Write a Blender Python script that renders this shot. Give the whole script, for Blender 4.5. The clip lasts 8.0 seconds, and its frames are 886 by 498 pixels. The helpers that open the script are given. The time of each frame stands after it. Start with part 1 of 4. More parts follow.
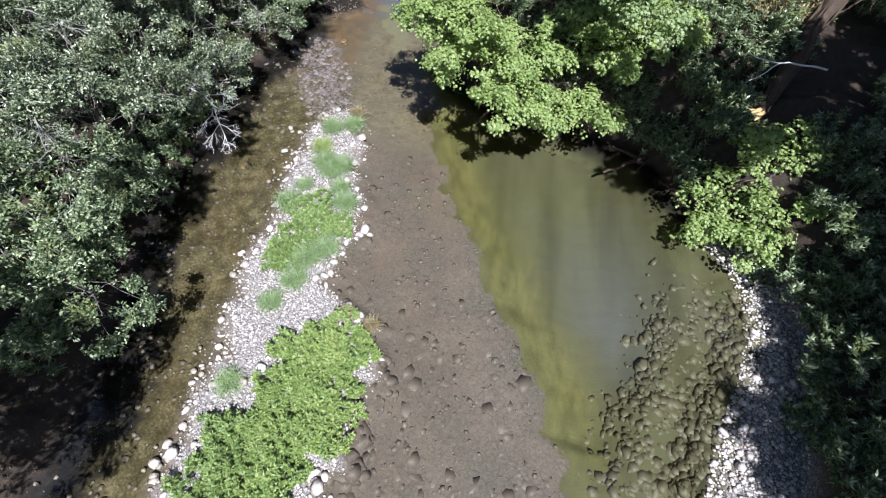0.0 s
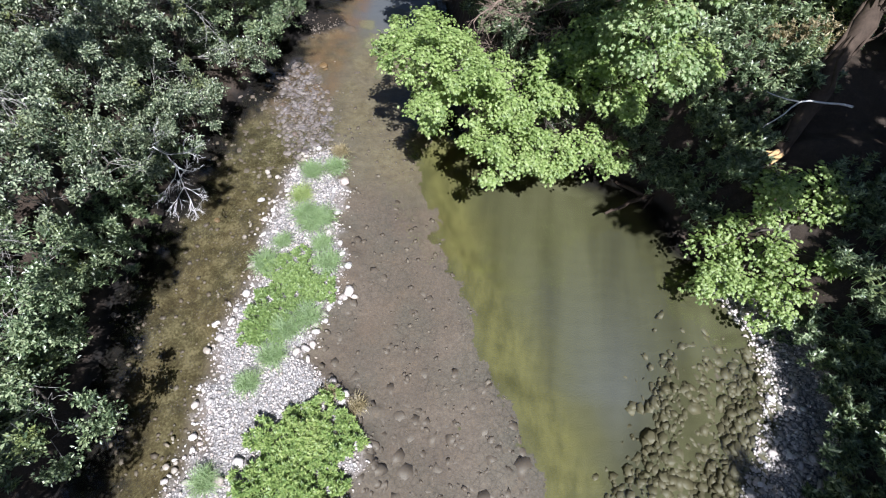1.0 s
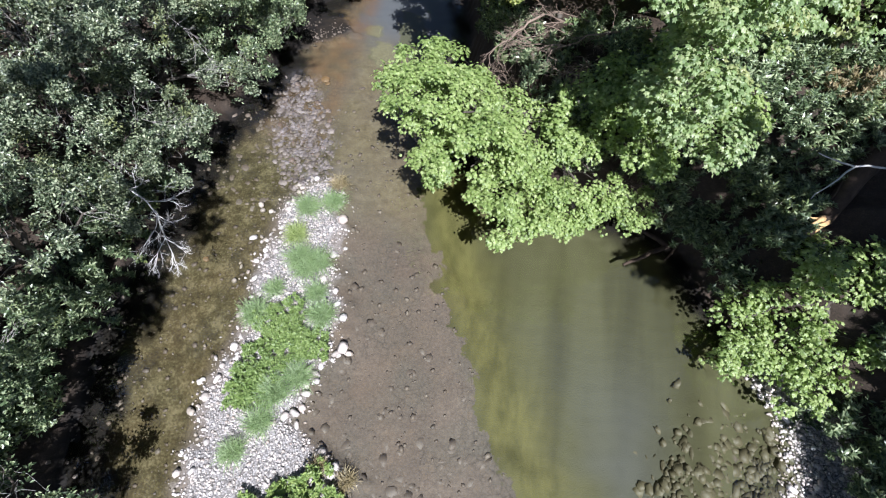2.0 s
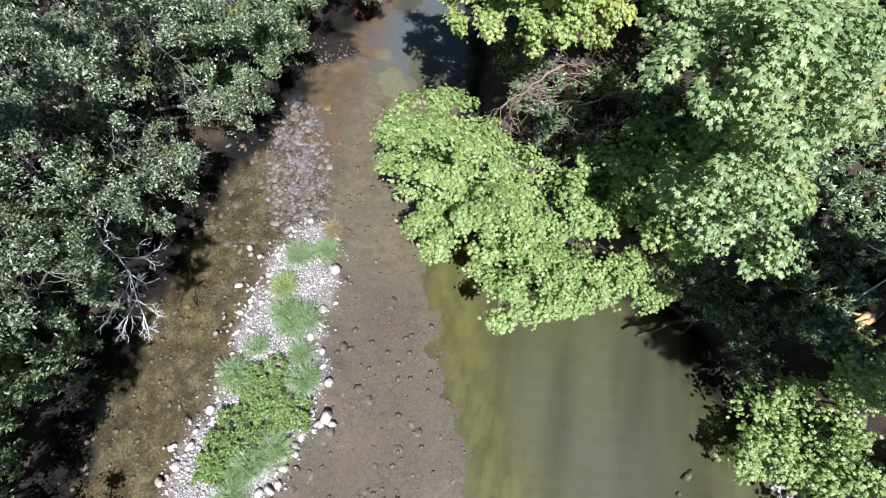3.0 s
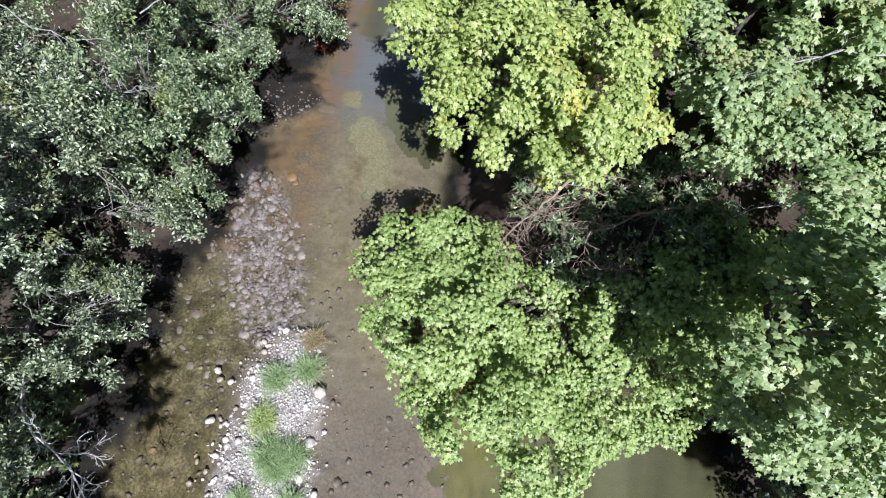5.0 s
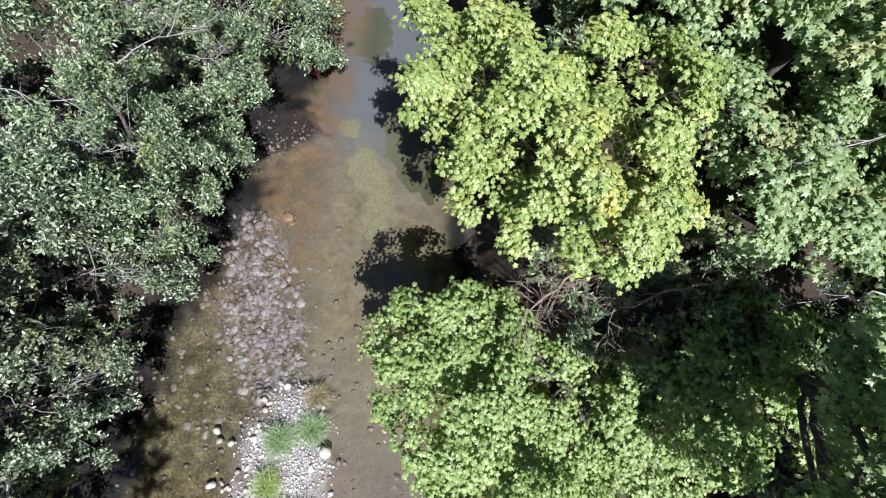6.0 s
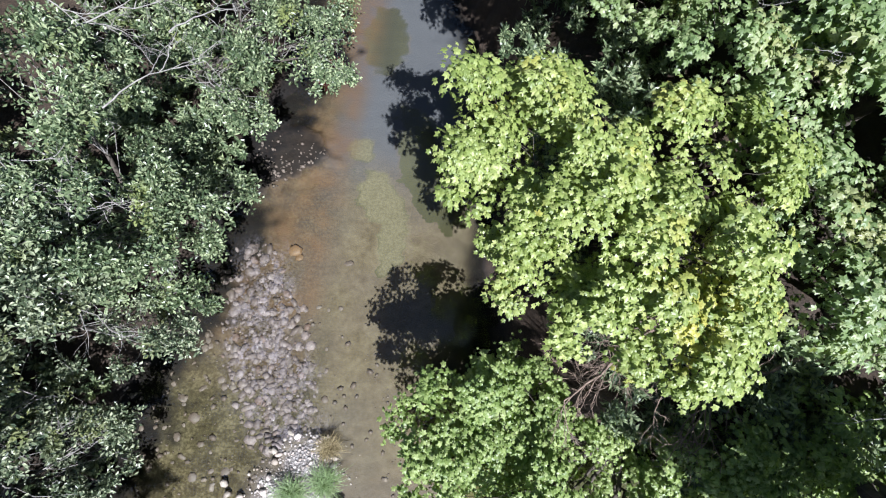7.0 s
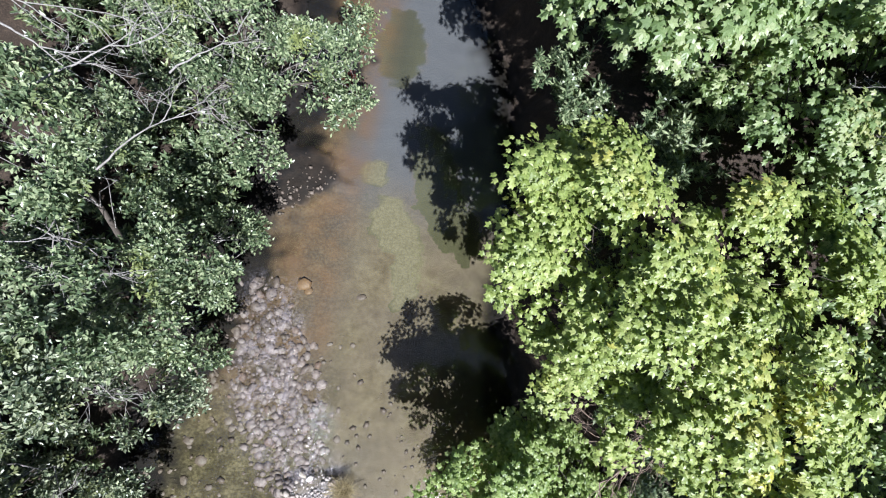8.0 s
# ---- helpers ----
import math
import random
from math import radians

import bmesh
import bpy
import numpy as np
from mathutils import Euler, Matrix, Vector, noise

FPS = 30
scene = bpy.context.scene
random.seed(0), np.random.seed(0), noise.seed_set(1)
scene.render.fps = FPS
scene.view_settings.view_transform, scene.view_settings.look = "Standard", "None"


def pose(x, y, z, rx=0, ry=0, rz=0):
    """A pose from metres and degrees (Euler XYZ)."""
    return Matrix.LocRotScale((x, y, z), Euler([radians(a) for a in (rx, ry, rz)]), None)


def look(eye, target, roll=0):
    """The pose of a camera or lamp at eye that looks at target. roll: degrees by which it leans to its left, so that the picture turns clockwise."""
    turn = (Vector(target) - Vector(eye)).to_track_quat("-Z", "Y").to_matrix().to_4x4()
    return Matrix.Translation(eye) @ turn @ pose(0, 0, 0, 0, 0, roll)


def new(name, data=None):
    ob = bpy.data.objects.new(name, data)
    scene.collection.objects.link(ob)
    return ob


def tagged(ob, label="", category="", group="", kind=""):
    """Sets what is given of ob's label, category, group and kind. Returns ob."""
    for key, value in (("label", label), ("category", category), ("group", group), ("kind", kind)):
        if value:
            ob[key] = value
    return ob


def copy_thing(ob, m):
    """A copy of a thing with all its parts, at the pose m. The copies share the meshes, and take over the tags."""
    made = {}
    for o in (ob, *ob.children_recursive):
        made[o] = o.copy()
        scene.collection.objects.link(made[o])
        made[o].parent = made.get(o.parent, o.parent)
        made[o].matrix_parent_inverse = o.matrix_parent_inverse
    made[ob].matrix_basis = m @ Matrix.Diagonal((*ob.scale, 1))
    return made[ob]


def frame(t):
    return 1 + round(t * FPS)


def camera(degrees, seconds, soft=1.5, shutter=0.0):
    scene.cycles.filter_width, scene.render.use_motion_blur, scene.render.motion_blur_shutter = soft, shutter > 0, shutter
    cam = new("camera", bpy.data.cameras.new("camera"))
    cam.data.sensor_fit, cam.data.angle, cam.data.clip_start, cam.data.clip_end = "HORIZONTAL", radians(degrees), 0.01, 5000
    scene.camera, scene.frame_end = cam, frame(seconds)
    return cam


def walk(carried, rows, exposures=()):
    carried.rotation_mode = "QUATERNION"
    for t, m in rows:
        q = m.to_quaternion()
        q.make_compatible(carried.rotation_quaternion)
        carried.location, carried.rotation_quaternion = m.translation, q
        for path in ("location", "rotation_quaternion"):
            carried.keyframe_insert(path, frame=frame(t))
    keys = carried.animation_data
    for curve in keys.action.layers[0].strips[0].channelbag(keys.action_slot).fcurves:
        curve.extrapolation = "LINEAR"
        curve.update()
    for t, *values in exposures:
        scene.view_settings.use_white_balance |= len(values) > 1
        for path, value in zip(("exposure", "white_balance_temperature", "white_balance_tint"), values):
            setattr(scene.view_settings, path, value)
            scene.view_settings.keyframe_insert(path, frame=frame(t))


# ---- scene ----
cam = camera(91.6, 8.0, 1.1)
PATH = [
    (0, (2.076, -0.520, 11.951), (1.995, 0.536, 10.254), 6.10),
    (0.5, (2.006, 0.866, 12.172), (1.926, 1.880, 10.449), 5.67),
    (1, (1.966, 2.184, 12.326), (1.896, 3.162, 10.583), 4.92),
    (1.5, (1.830, 3.443, 12.465), (1.751, 4.377, 10.699), 5.13),
    (1.7, (1.767, 4.029, 12.545), (1.686, 4.928, 10.760), 5.21),
    (3, (1.519, 7.169, 12.459), (1.392, 7.981, 10.636), 5.68),
    (3.5, (1.393, 8.367, 12.475), (1.330, 9.154, 10.638), 5.70),
    (4, (1.039, 9.500, 12.496), (1.012, 10.247, 10.641), 7.11),
    (4.5, (0.514, 10.586, 12.518), (0.497, 11.278, 10.642), 9.84),
    (4.7, (0.350, 11.106, 12.471), (0.343, 11.759, 10.580), 10.43),
    (6, (-0.767, 13.815, 12.383), (-0.680, 14.323, 10.450), 19.69),
    (6.5, (-1.310, 14.845, 12.159), (-1.195, 15.281, 10.210), 25.36),
    (7, (-1.826, 15.854, 11.881), (-1.677, 16.213, 9.919), 33.35),
    (7.5, (-2.415, 16.798, 11.612), (-2.197, 17.079, 9.644), 47.71),
    (8, (-3.059, 17.724, 11.378), (-2.799, 17.916, 9.404), 65.24),
]
walk(cam, [(t, look(eye, target, roll)) for t, eye, target, roll in PATH], [(0.0, 1.06, 5950, 10), (3.0, 1.05, 5950, 10), (8.0, 1.05, 5950, 10)])

# ---- world, sun ----
SUN_WAY = Vector((0.25, -0.54, 1.0)).normalized()      # towards the sun
sun_data = bpy.data.lights.new("sun", "SUN")
sun_data.energy, sun_data.angle, sun_data.color = 5.9, radians(0.53), (1.0, 0.985, 0.975)
sun = new("sun", sun_data)
sun.matrix_world = look((8, -6, 40), Vector((8, -6, 40)) - SUN_WAY)
world = bpy.data.worlds.new("world")
scene.world = world
world.use_nodes = True
wn = world.node_tree
sky = wn.nodes.new("ShaderNodeTexSky")
sky.sky_type, sky.sun_disc = "NISHITA", False
sky.sun_elevation = math.asin(SUN_WAY.z)
sky.sun_rotation = math.atan2(SUN_WAY.x, SUN_WAY.y)
wn.nodes["Background"].inputs["Strength"].default_value = 0.044
wn.links.new(sky.outputs[0], wn.nodes["Background"].inputs["Color"])


# ---- materials ----
class Mat:
    """A node material under construction."""

    def __init__(self, name):
        self.mat = bpy.data.materials.new(name)
        self.mat.use_nodes = True
        self.t = self.mat.node_tree
        self.bsdf = self.t.nodes["Principled BSDF"]
        self.out = self.t.nodes["Material Output"]

    def node(self, kind, **values):
        n = self.t.nodes.new(kind)
        for k, v in values.items():
            n.inputs[k.replace("_", " ")].default_value = v
        return n

    def link(self, a, b):
        self.t.links.new(a, b)

    def coords(self):
        return self.t.nodes.new("ShaderNodeNewGeometry").outputs["Position"]

    def noise(self, scale, detail=4.0, rough=0.55, vec=None, stretch=None):
        n = self.node("ShaderNodeTexNoise", Scale=scale, Detail=detail, Roughness=rough)
        src = vec or self.coords()
        if stretch:
            m = self.t.nodes.new("ShaderNodeMapping")
            m.inputs["Scale"].default_value = stretch[:3]
            m.inputs["Rotation"].default_value = (0, 0, radians(stretch[3]))
            self.link(src, m.inputs["Vector"])
            src = m.outputs[0]
        self.link(src, n.inputs["Vector"])
        return n.outputs[0]

    def ramp(self, fac, stops):
        r = self.t.nodes.new("ShaderNodeValToRGB")
        el = r.color_ramp.elements
        while len(el) < len(stops):
            el.new(0.5)
        for e, (p, c) in zip(el, stops):
            e.position, e.color = p, (*c, 1.0) if len(c) == 3 else (c[0], c[0], c[0], 1.0)
        self.link(fac, r.inputs[0])
        return r.outputs[0]

    def mix(self, fac, a, b, blend="MIX"):
        m = self.t.nodes.new("ShaderNodeMix")
        m.data_type, m.blend_type = "RGBA", blend
        for v, s in ((fac, m.inputs[0]), (a, m.inputs[6]), (b, m.inputs[7])):
            if isinstance(v, (int, float)):
                s.default_value = v
            elif isinstance(v, tuple):
                s.default_value = (*v, 1.0)
            else:
                self.link(v, s)
        return m.outputs[2]

    def math(self, op, a, b=0.0, clamp=False):
        m = self.t.nodes.new("ShaderNodeMath")
        m.operation, m.use_clamp = op, clamp
        for v, s in ((a, m.inputs[0]), (b, m.inputs[1])):
            if isinstance(v, (int, float)):
                s.default_value = v
            else:
                self.link(v, s)
        return m.outputs[0]

    def attr(self, name):
        a = self.t.nodes.new("ShaderNodeAttribute")
        a.attribute_name = name
        return a.outputs["Fac"]

    def bump(self, height, strength, distance):
        b = self.node("ShaderNodeBump", Strength=strength, Distance=distance)
        self.link(height, b.inputs["Height"])
        return b.outputs[0]

    def finish(self, color, rough, normal=None, spec=0.5):
        for v, s in ((color, "Base Color"), (rough, "Roughness"), (normal, "Normal")):
            if v is None:
                continue
            if isinstance(v, (int, float)):
                self.bsdf.inputs[s].default_value = v
            elif isinstance(v, tuple):
                self.bsdf.inputs[s].default_value = (*v, 1.0)
            else:
                self.link(v, self.bsdf.inputs[s])
        self.bsdf.inputs["Specular IOR Level"].default_value = spec
        return self.mat


def island_random(m):
    return m.t.nodes.new("ShaderNodeNewGeometry").outputs["Random Per Island"]


def object_random(m):
    return m.t.nodes.new("ShaderNodeObjectInfo").outputs["Random"]


def leaf_material(name, dark, mid, light, rough=0.42, through_light=0.35, autumn=None, patch=0.5):
    """Leaves: each leaf its own tone, patches of tone over the crown, some light passing through."""
    m = Mat(name)
    r = island_random(m)
    patches = m.noise(0.9, 3.0)
    mixed = m.math("ADD", m.math("MULTIPLY", r, 1.0 - patch), m.math("MULTIPLY", patches, patch))
    col = m.ramp(mixed, [(0.18, dark), (0.5, mid), (0.82, light)])
    if autumn:
        spot = m.ramp(m.noise(0.75, 2.0), [(0.56, (0.0,)), (0.68, (0.9,))])
        col = m.mix(m.math("MULTIPLY", spot, m.math("GREATER_THAN", r, 0.25)), col, autumn)
    blotch = m.ramp(m.noise(60.0, 2.0), [(0.3, (0.78,)), (0.7, (1.12,))])
    col = m.mix(1.0, col, blotch, "MULTIPLY")
    m.finish(col, rough, None, 0.5)
    tr = m.t.nodes.new("ShaderNodeBsdfTranslucent")
    m.link(m.mix(1.0, col, (1.15, 1.25, 0.55), "MULTIPLY"), tr.inputs["Color"])
    mx = m.t.nodes.new("ShaderNodeMixShader")
    mx.inputs[0].default_value = through_light
    m.link(m.bsdf.outputs[0], mx.inputs[1])
    m.link(tr.outputs[0], mx.inputs[2])
    m.link(mx.outputs[0], m.out.inputs[0])
    return m.mat


def bark_material(name, dark, light, scale=7.0):
    m = Mat(name)
    n = m.noise(scale, 6.0, 0.65, stretch=(1, 1, 0.35, 0))
    f = m.noise(scale * 9, 3.0)
    col = m.ramp(m.mix(0.3, n, f), [(0.3, dark), (0.7, light)])
    return m.finish(col, 0.88, m.bump(n, 0.7, 0.03), 0.25)


def stone_material(name, tones, wet=0.0, silt=None):
    """River stones: a tone per stone, mottling, fine pits."""
    m = Mat(name)
    r = m.math("FRACT", m.math("ADD", island_random(m), object_random(m)))
    col = m.ramp(r, [(i / (len(tones) - 1), c) for i, c in enumerate(tones)])
    mott = m.ramp(m.noise(22.0, 5.0), [(0.3, (0.72,)), (0.7, (1.15,))])
    col = m.mix(1.0, col, mott, "MULTIPLY")
    if silt:
        cover = m.ramp(m.noise(3.0, 4.0), [(0.35, (0.25,)), (0.6, (0.85,))])
        col = m.mix(cover, col, silt)
    return m.finish(col, 0.55 if wet else 0.85, m.bump(m.noise(90.0, 3.0), 0.35, 0.01), 0.4 if wet else 0.25)


def ground_material():
    """River bed, gravel and forest floor in one sheet; its zones come from the shape of the land."""
    m = Mat("ground_soil_and_bed")
    pos = m.coords()
    # bed: reddish brown silt over pebbles
    v = m.node("ShaderNodeTexVoronoi", Scale=9.0, Randomness=1.0)
    m.link(pos, v.inputs["Vector"])
    v2 = m.node("ShaderNodeTexVoronoi", Scale=26.0, Randomness=1.0)
    m.link(pos, v2.inputs["Vector"])
    big = m.noise(0.55, 5.0, 0.6, pos)
    fine = m.noise(14.0, 6.0, 0.65, pos)
    bed = m.ramp(m.mix(0.55, big, fine), [(0.3, (0.058, 0.045, 0.037)), (0.5, (0.108, 0.087, 0.073)), (0.68, (0.155, 0.128, 0.108))])
    bed = m.mix(m.ramp(m.noise(0.42, 4.0, 0.6, pos), [(0.4, (0.0,)), (0.62, (0.75,))]), bed, m.ramp(fine, [(0.3, (0.060, 0.053, 0.043)), (0.65, (0.108, 0.098, 0.083))]))
    pebble = m.ramp(v2.outputs["Distance"], [(0.0, (1.28,)), (0.5, (0.92,)), (0.9, (0.6,))])
    bed = m.mix(m.math("MULTIPLY", m.math("SUBTRACT", 1.0, m.attr("sand")), 0.22), bed, m.mix(1.0, bed, pebble, "MULTIPLY"))
    v3 = m.node("ShaderNodeTexVoronoi", Scale=4.6, Randomness=1.0)
    v3.feature = "DISTANCE_TO_EDGE"
    m.link(m.mix(0.12, pos, m.node("ShaderNodeTexNoise", Scale=7.0).outputs[1]), v3.inputs["Vector"])
    rim = m.ramp(v3.outputs["Distance"], [(0.0, (0.5,)), (0.05, (1.0,)), (0.4, (1.15,))])
    bed = m.mix(m.math("MULTIPLY", m.ramp(m.noise(0.9, 3.0, 0.5, pos), [(0.4, (0.0,)), (0.6, (0.6,))]), m.math("SUBTRACT", 1.0, m.attr("sand"))), bed, m.mix(1.0, bed, rim, "MULTIPLY"))
    pcol = m.ramp(v.outputs["Color"], [(0.72, (0.0,)), (0.98, (1.0,))])
    bed = m.mix(m.math("MULTIPLY", pcol, 0.3), bed, (0.16, 0.12, 0.085))
    bed = m.mix(m.math("MULTIPLY", m.attr("sand"), m.ramp(big, [(0.3, (0.35,)), (0.6, (0.9,))])), bed, m.ramp(m.mix(0.5, m.noise(2.3, 5.0, 0.6, pos), m.noise(6.0, 5.0, 0.7, pos)), [(0.36, (0.072, 0.056, 0.030)), (0.5, (0.118, 0.097, 0.058)), (0.66, (0.165, 0.142, 0.092))]))
    # left channel: olive brown weed between pale flecks
    weed = m.ramp(m.mix(0.5, m.noise(2.2, 5.0, 0.7, pos), fine), [(0.36, (0.016, 0.012, 0.005)), (0.5, (0.056, 0.047, 0.021)), (0.62, (0.142, 0.124, 0.070))])
    bed = m.mix(m.attr("weed"), bed, weed)
    # silted pool: yellow olive towards its edge, grey within, long dark streaks along the flow
    streak = m.noise(1.0, 4.0, 0.5, pos, stretch=(0.9, 0.11, 1, 18))
    silt_a = m.ramp(streak, [(0.34, (0.040, 0.039, 0.018)), (0.5, (0.058, 0.057, 0.027)), (0.62, (0.072, 0.071, 0.036))])
    edge_c = m.mix(m.ramp(m.mix(0.25, m.noise(2.6, 5.0, 0.6, pos, stretch=(1.0, 0.4, 1, 18)), fine), [(0.38, (0.0,)), (0.6, (1.0,))]), (0.068, 0.065, 0.021), (0.115, 0.108, 0.038))
    silt = m.mix(m.attr("yellow"), silt_a, edge_c)
    ragged = m.math("ADD", m.attr("silt"), m.math("MULTIPLY", m.math("SUBTRACT", m.noise(1.2, 6.0, 0.62, pos), 0.5), 2.4))
    bed = m.mix(m.ramp(ragged, [(0.47, (0.0,)), (0.54, (1.0,))]), bed, silt)
    # blue-grey bed colour: sky reflection painted into the far water, greyer pool middle
    deep = m.attr("deep")
    bed = m.mix(m.math("MULTIPLY", m.attr("tan"), 0.85), bed, m.ramp(fine, [(0.35, (0.112, 0.100, 0.060)), (0.6, (0.165, 0.150, 0.096))]))
    bed = m.mix(deep, bed, (0.078, 0.084, 0.100))
    # rusty patches
    rust = m.ramp(m.noise(1.1, 5.0, 0.6, pos), [(0.38, (0.12,)), (0.64, (0.62,))])
    bed = m.mix(m.math("MULTIPLY", rust, m.attr("rust")), bed, (0.115, 0.060, 0.026))
    # shade along the undercut banks, painted into the bed as near-black colour
    bank_shade = m.ramp(m.noise(9.0, 5.0, 0.7, pos), [(0.38, (0.0025, 0.002, 0.0018)), (0.6, (0.006, 0.004, 0.003)), (0.76, (0.03, 0.018, 0.013))])
    bed = m.mix(m.attr("bank_shade"), bed, bank_shade)
    # dry gravel
    grav = m.ramp(v2.outputs["Color"], [(0.1, (0.13, 0.115, 0.108)), (0.5, (0.23, 0.21, 0.205)), (0.9, (0.34, 0.32, 0.32))])
    grav = m.mix(1.0, grav, m.ramp(v2.outputs["Distance"], [(0.3, (1.0,)), (0.75, (0.35,))]), "MULTIPLY")
    col = m.mix(m.attr("dry"), bed, grav)
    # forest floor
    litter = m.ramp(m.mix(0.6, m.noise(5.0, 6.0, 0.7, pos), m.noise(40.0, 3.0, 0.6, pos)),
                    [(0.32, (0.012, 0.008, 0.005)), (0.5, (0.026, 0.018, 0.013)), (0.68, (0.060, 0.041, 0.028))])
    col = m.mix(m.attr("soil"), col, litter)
    h = m.math("ADD", m.math("MULTIPLY", v2.outputs["Distance"], -0.25), m.math("MULTIPLY", fine, 0.8))
    return m.finish(col, 0.8, m.bump(h, 0.45, 0.04), 0.25)


def water_material():
    """Clear shallow water: the bed shows through, the sky mirrors in it, foam where it runs over stones."""
    m = Mat("river_water")
    pos = m.coords()
    m.t.nodes.remove(m.bsdf)
    flow = m.noise(5.0, 3.0, 0.55, pos, stretch=(1.0, 0.45, 1, 10))
    rip = m.noise(16.0, 3.0, 0.6, pos, stretch=(0.6, 1.0, 1, -12))
    riff = m.attr("riffle")
    h = m.math("ADD", m.math("MULTIPLY", flow, 0.35), m.math("MULTIPLY", rip, 0.12))
    h = m.math("MULTIPLY", h, m.math("ADD", m.math("MULTIPLY", riff, 2.2), 0.22))
    b = m.bump(h, 0.55, 0.10)
    clear = m.t.nodes.new("ShaderNodeBsdfTransparent")
    clear.inputs[0].default_value = (0.90, 0.90, 0.86, 1)
    gloss = m.node("ShaderNodeBsdfGlossy", Roughness=0.04)
    m.link(b, gloss.inputs["Normal"])
    fr = m.node("ShaderNodeFresnel", IOR=1.6)
    m.link(b, fr.inputs["Normal"])
    mx = m.t.nodes.new("ShaderNodeMixShader")
    m.link(fr.outputs[0], mx.inputs[0])
    m.link(clear.outputs[0], mx.inputs[1])
    m.link(gloss.outputs[0], mx.inputs[2])
    foam = m.node("ShaderNodeBsdfDiffuse")
    foam.inputs[0].default_value = (0.42, 0.38, 0.41, 1)
    web = m.ramp(m.mix(0.35, m.noise(3.2, 7.0, 0.75, pos, stretch=(1.0, 0.55, 1, 10)), m.noise(17.0, 4.0, 0.7, pos)), [(0.48, (0.0,)), (0.64, (0.36,))])
    mf = m.t.nodes.new("ShaderNodeMixShader")
    m.link(m.math("MULTIPLY", web, riff), mf.inputs[0])
    m.link(mx.outputs[0], mf.inputs[1])
    m.link(foam.outputs[0], mf.inputs[2])
    m.link(mf.outputs[0], m.out.inputs[0])
    return m.mat


GROUND = ground_material()
WATER = water_material()
STONE_DRY = stone_material("dry_river_stone", [(0.25, 0.215, 0.195), (0.47, 0.42, 0.395), (0.36, 0.295, 0.26), (0.61, 0.565, 0.545), (0.29, 0.26, 0.25), (0.50, 0.445, 0.42)])
STONE_WET = stone_material("wet_river_stone", [(0.10, 0.08, 0.064), (0.15, 0.122, 0.098), (0.12, 0.092, 0.072), (0.24, 0.205, 0.17), (0.10, 0.087, 0.076)], 1.0, (0.105, 0.083, 0.067))
STONE_BED = stone_material("bedded_river_stone", [(0.088, 0.069, 0.055), (0.112, 0.090, 0.074), (0.098, 0.074, 0.058), (0.135, 0.112, 0.092)], 1.0, (0.100, 0.080, 0.065))
STONE_SILT = stone_material("silted_river_stone", [(0.080, 0.071, 0.042), (0.108, 0.097, 0.058), (0.092, 0.079, 0.048)], 1.0, (0.090, 0.080, 0.047))
STONE_RIFFLE = stone_material("riffle_stone", [(0.11, 0.088, 0.078), (0.17, 0.14, 0.135), (0.13, 0.103, 0.09), (0.24, 0.205, 0.20), (0.13, 0.085, 0.062)], 1.0)
STONE_PALE_WET = stone_material("pale_wet_stone", [(0.20, 0.17, 0.14), (0.32, 0.28, 0.24), (0.26, 0.215, 0.175), (0.40, 0.36, 0.32)], 1.0)
MAPLE_BRIGHT = leaf_material("maple_leaf_bright", (0.12, 0.18, 0.05), (0.24, 0.315, 0.10), (0.38, 0.44, 0.19), through_light=0.42)
MAPLE_PALE = leaf_material("maple_leaf_pale", (0.11, 0.165, 0.065), (0.22, 0.295, 0.125), (0.38, 0.42, 0.235), through_light=0.42, autumn=(0.31, 0.32, 0.14))
MAPLE_YELLOW = leaf_material("maple_leaf_yellowing", (0.14, 0.19, 0.05), (0.265, 0.325, 0.095), (0.42, 0.455, 0.18), through_light=0.4, autumn=(0.42, 0.39, 0.09))
ALDER = leaf_material("alder_leaf", (0.030, 0.046, 0.026), (0.098, 0.126, 0.072), (0.36, 0.39, 0.265), 0.33, 0.2, autumn=(0.15, 0.165, 0.06), patch=0.3)
ALDER_GREEN = leaf_material("alder_leaf_green", (0.036, 0.058, 0.028), (0.108, 0.148, 0.074), (0.32, 0.365, 0.215), 0.33, 0.22, autumn=(0.19, 0.22, 0.075), patch=0.3)
WILLOW = leaf_material("willow_leaf", (0.10, 0.16, 0.048), (0.205, 0.285, 0.082), (0.36, 0.41, 0.15), 0.45, 0.35)
WILLOW_DARK = leaf_material("herb_leaf", (0.075, 0.125, 0.035), (0.165, 0.235, 0.07), (0.28, 0.355, 0.13), 0.45, 0.35)
GRASS = leaf_material("sedge_blade", (0.12, 0.18, 0.075), (0.20, 0.28, 0.125), (0.32, 0.39, 0.21), 0.5, 0.3)
GRASS_YELLOW = leaf_material("sedge_blade_yellow", (0.18, 0.235, 0.07), (0.28, 0.34, 0.12), (0.38, 0.42, 0.2), 0.5, 0.3)
RED_LEAF = leaf_material("red_leaf", (0.025, 0.007, 0.006), (0.065, 0.016, 0.012), (0.13, 0.045, 0.025), 0.45, 0.3)
DRY_LEAF = leaf_material("withered_leaf", (0.10, 0.075, 0.035), (0.20, 0.155, 0.08), (0.34, 0.28, 0.16), 0.5, 0.2)
BARK = bark_material("grey_brown_bark", (0.028, 0.022, 0.018), (0.11, 0.095, 0.08))
BARK_DARK = bark_material("dark_brown_bark", (0.02, 0.013, 0.009), (0.075, 0.052, 0.038), 5.0)
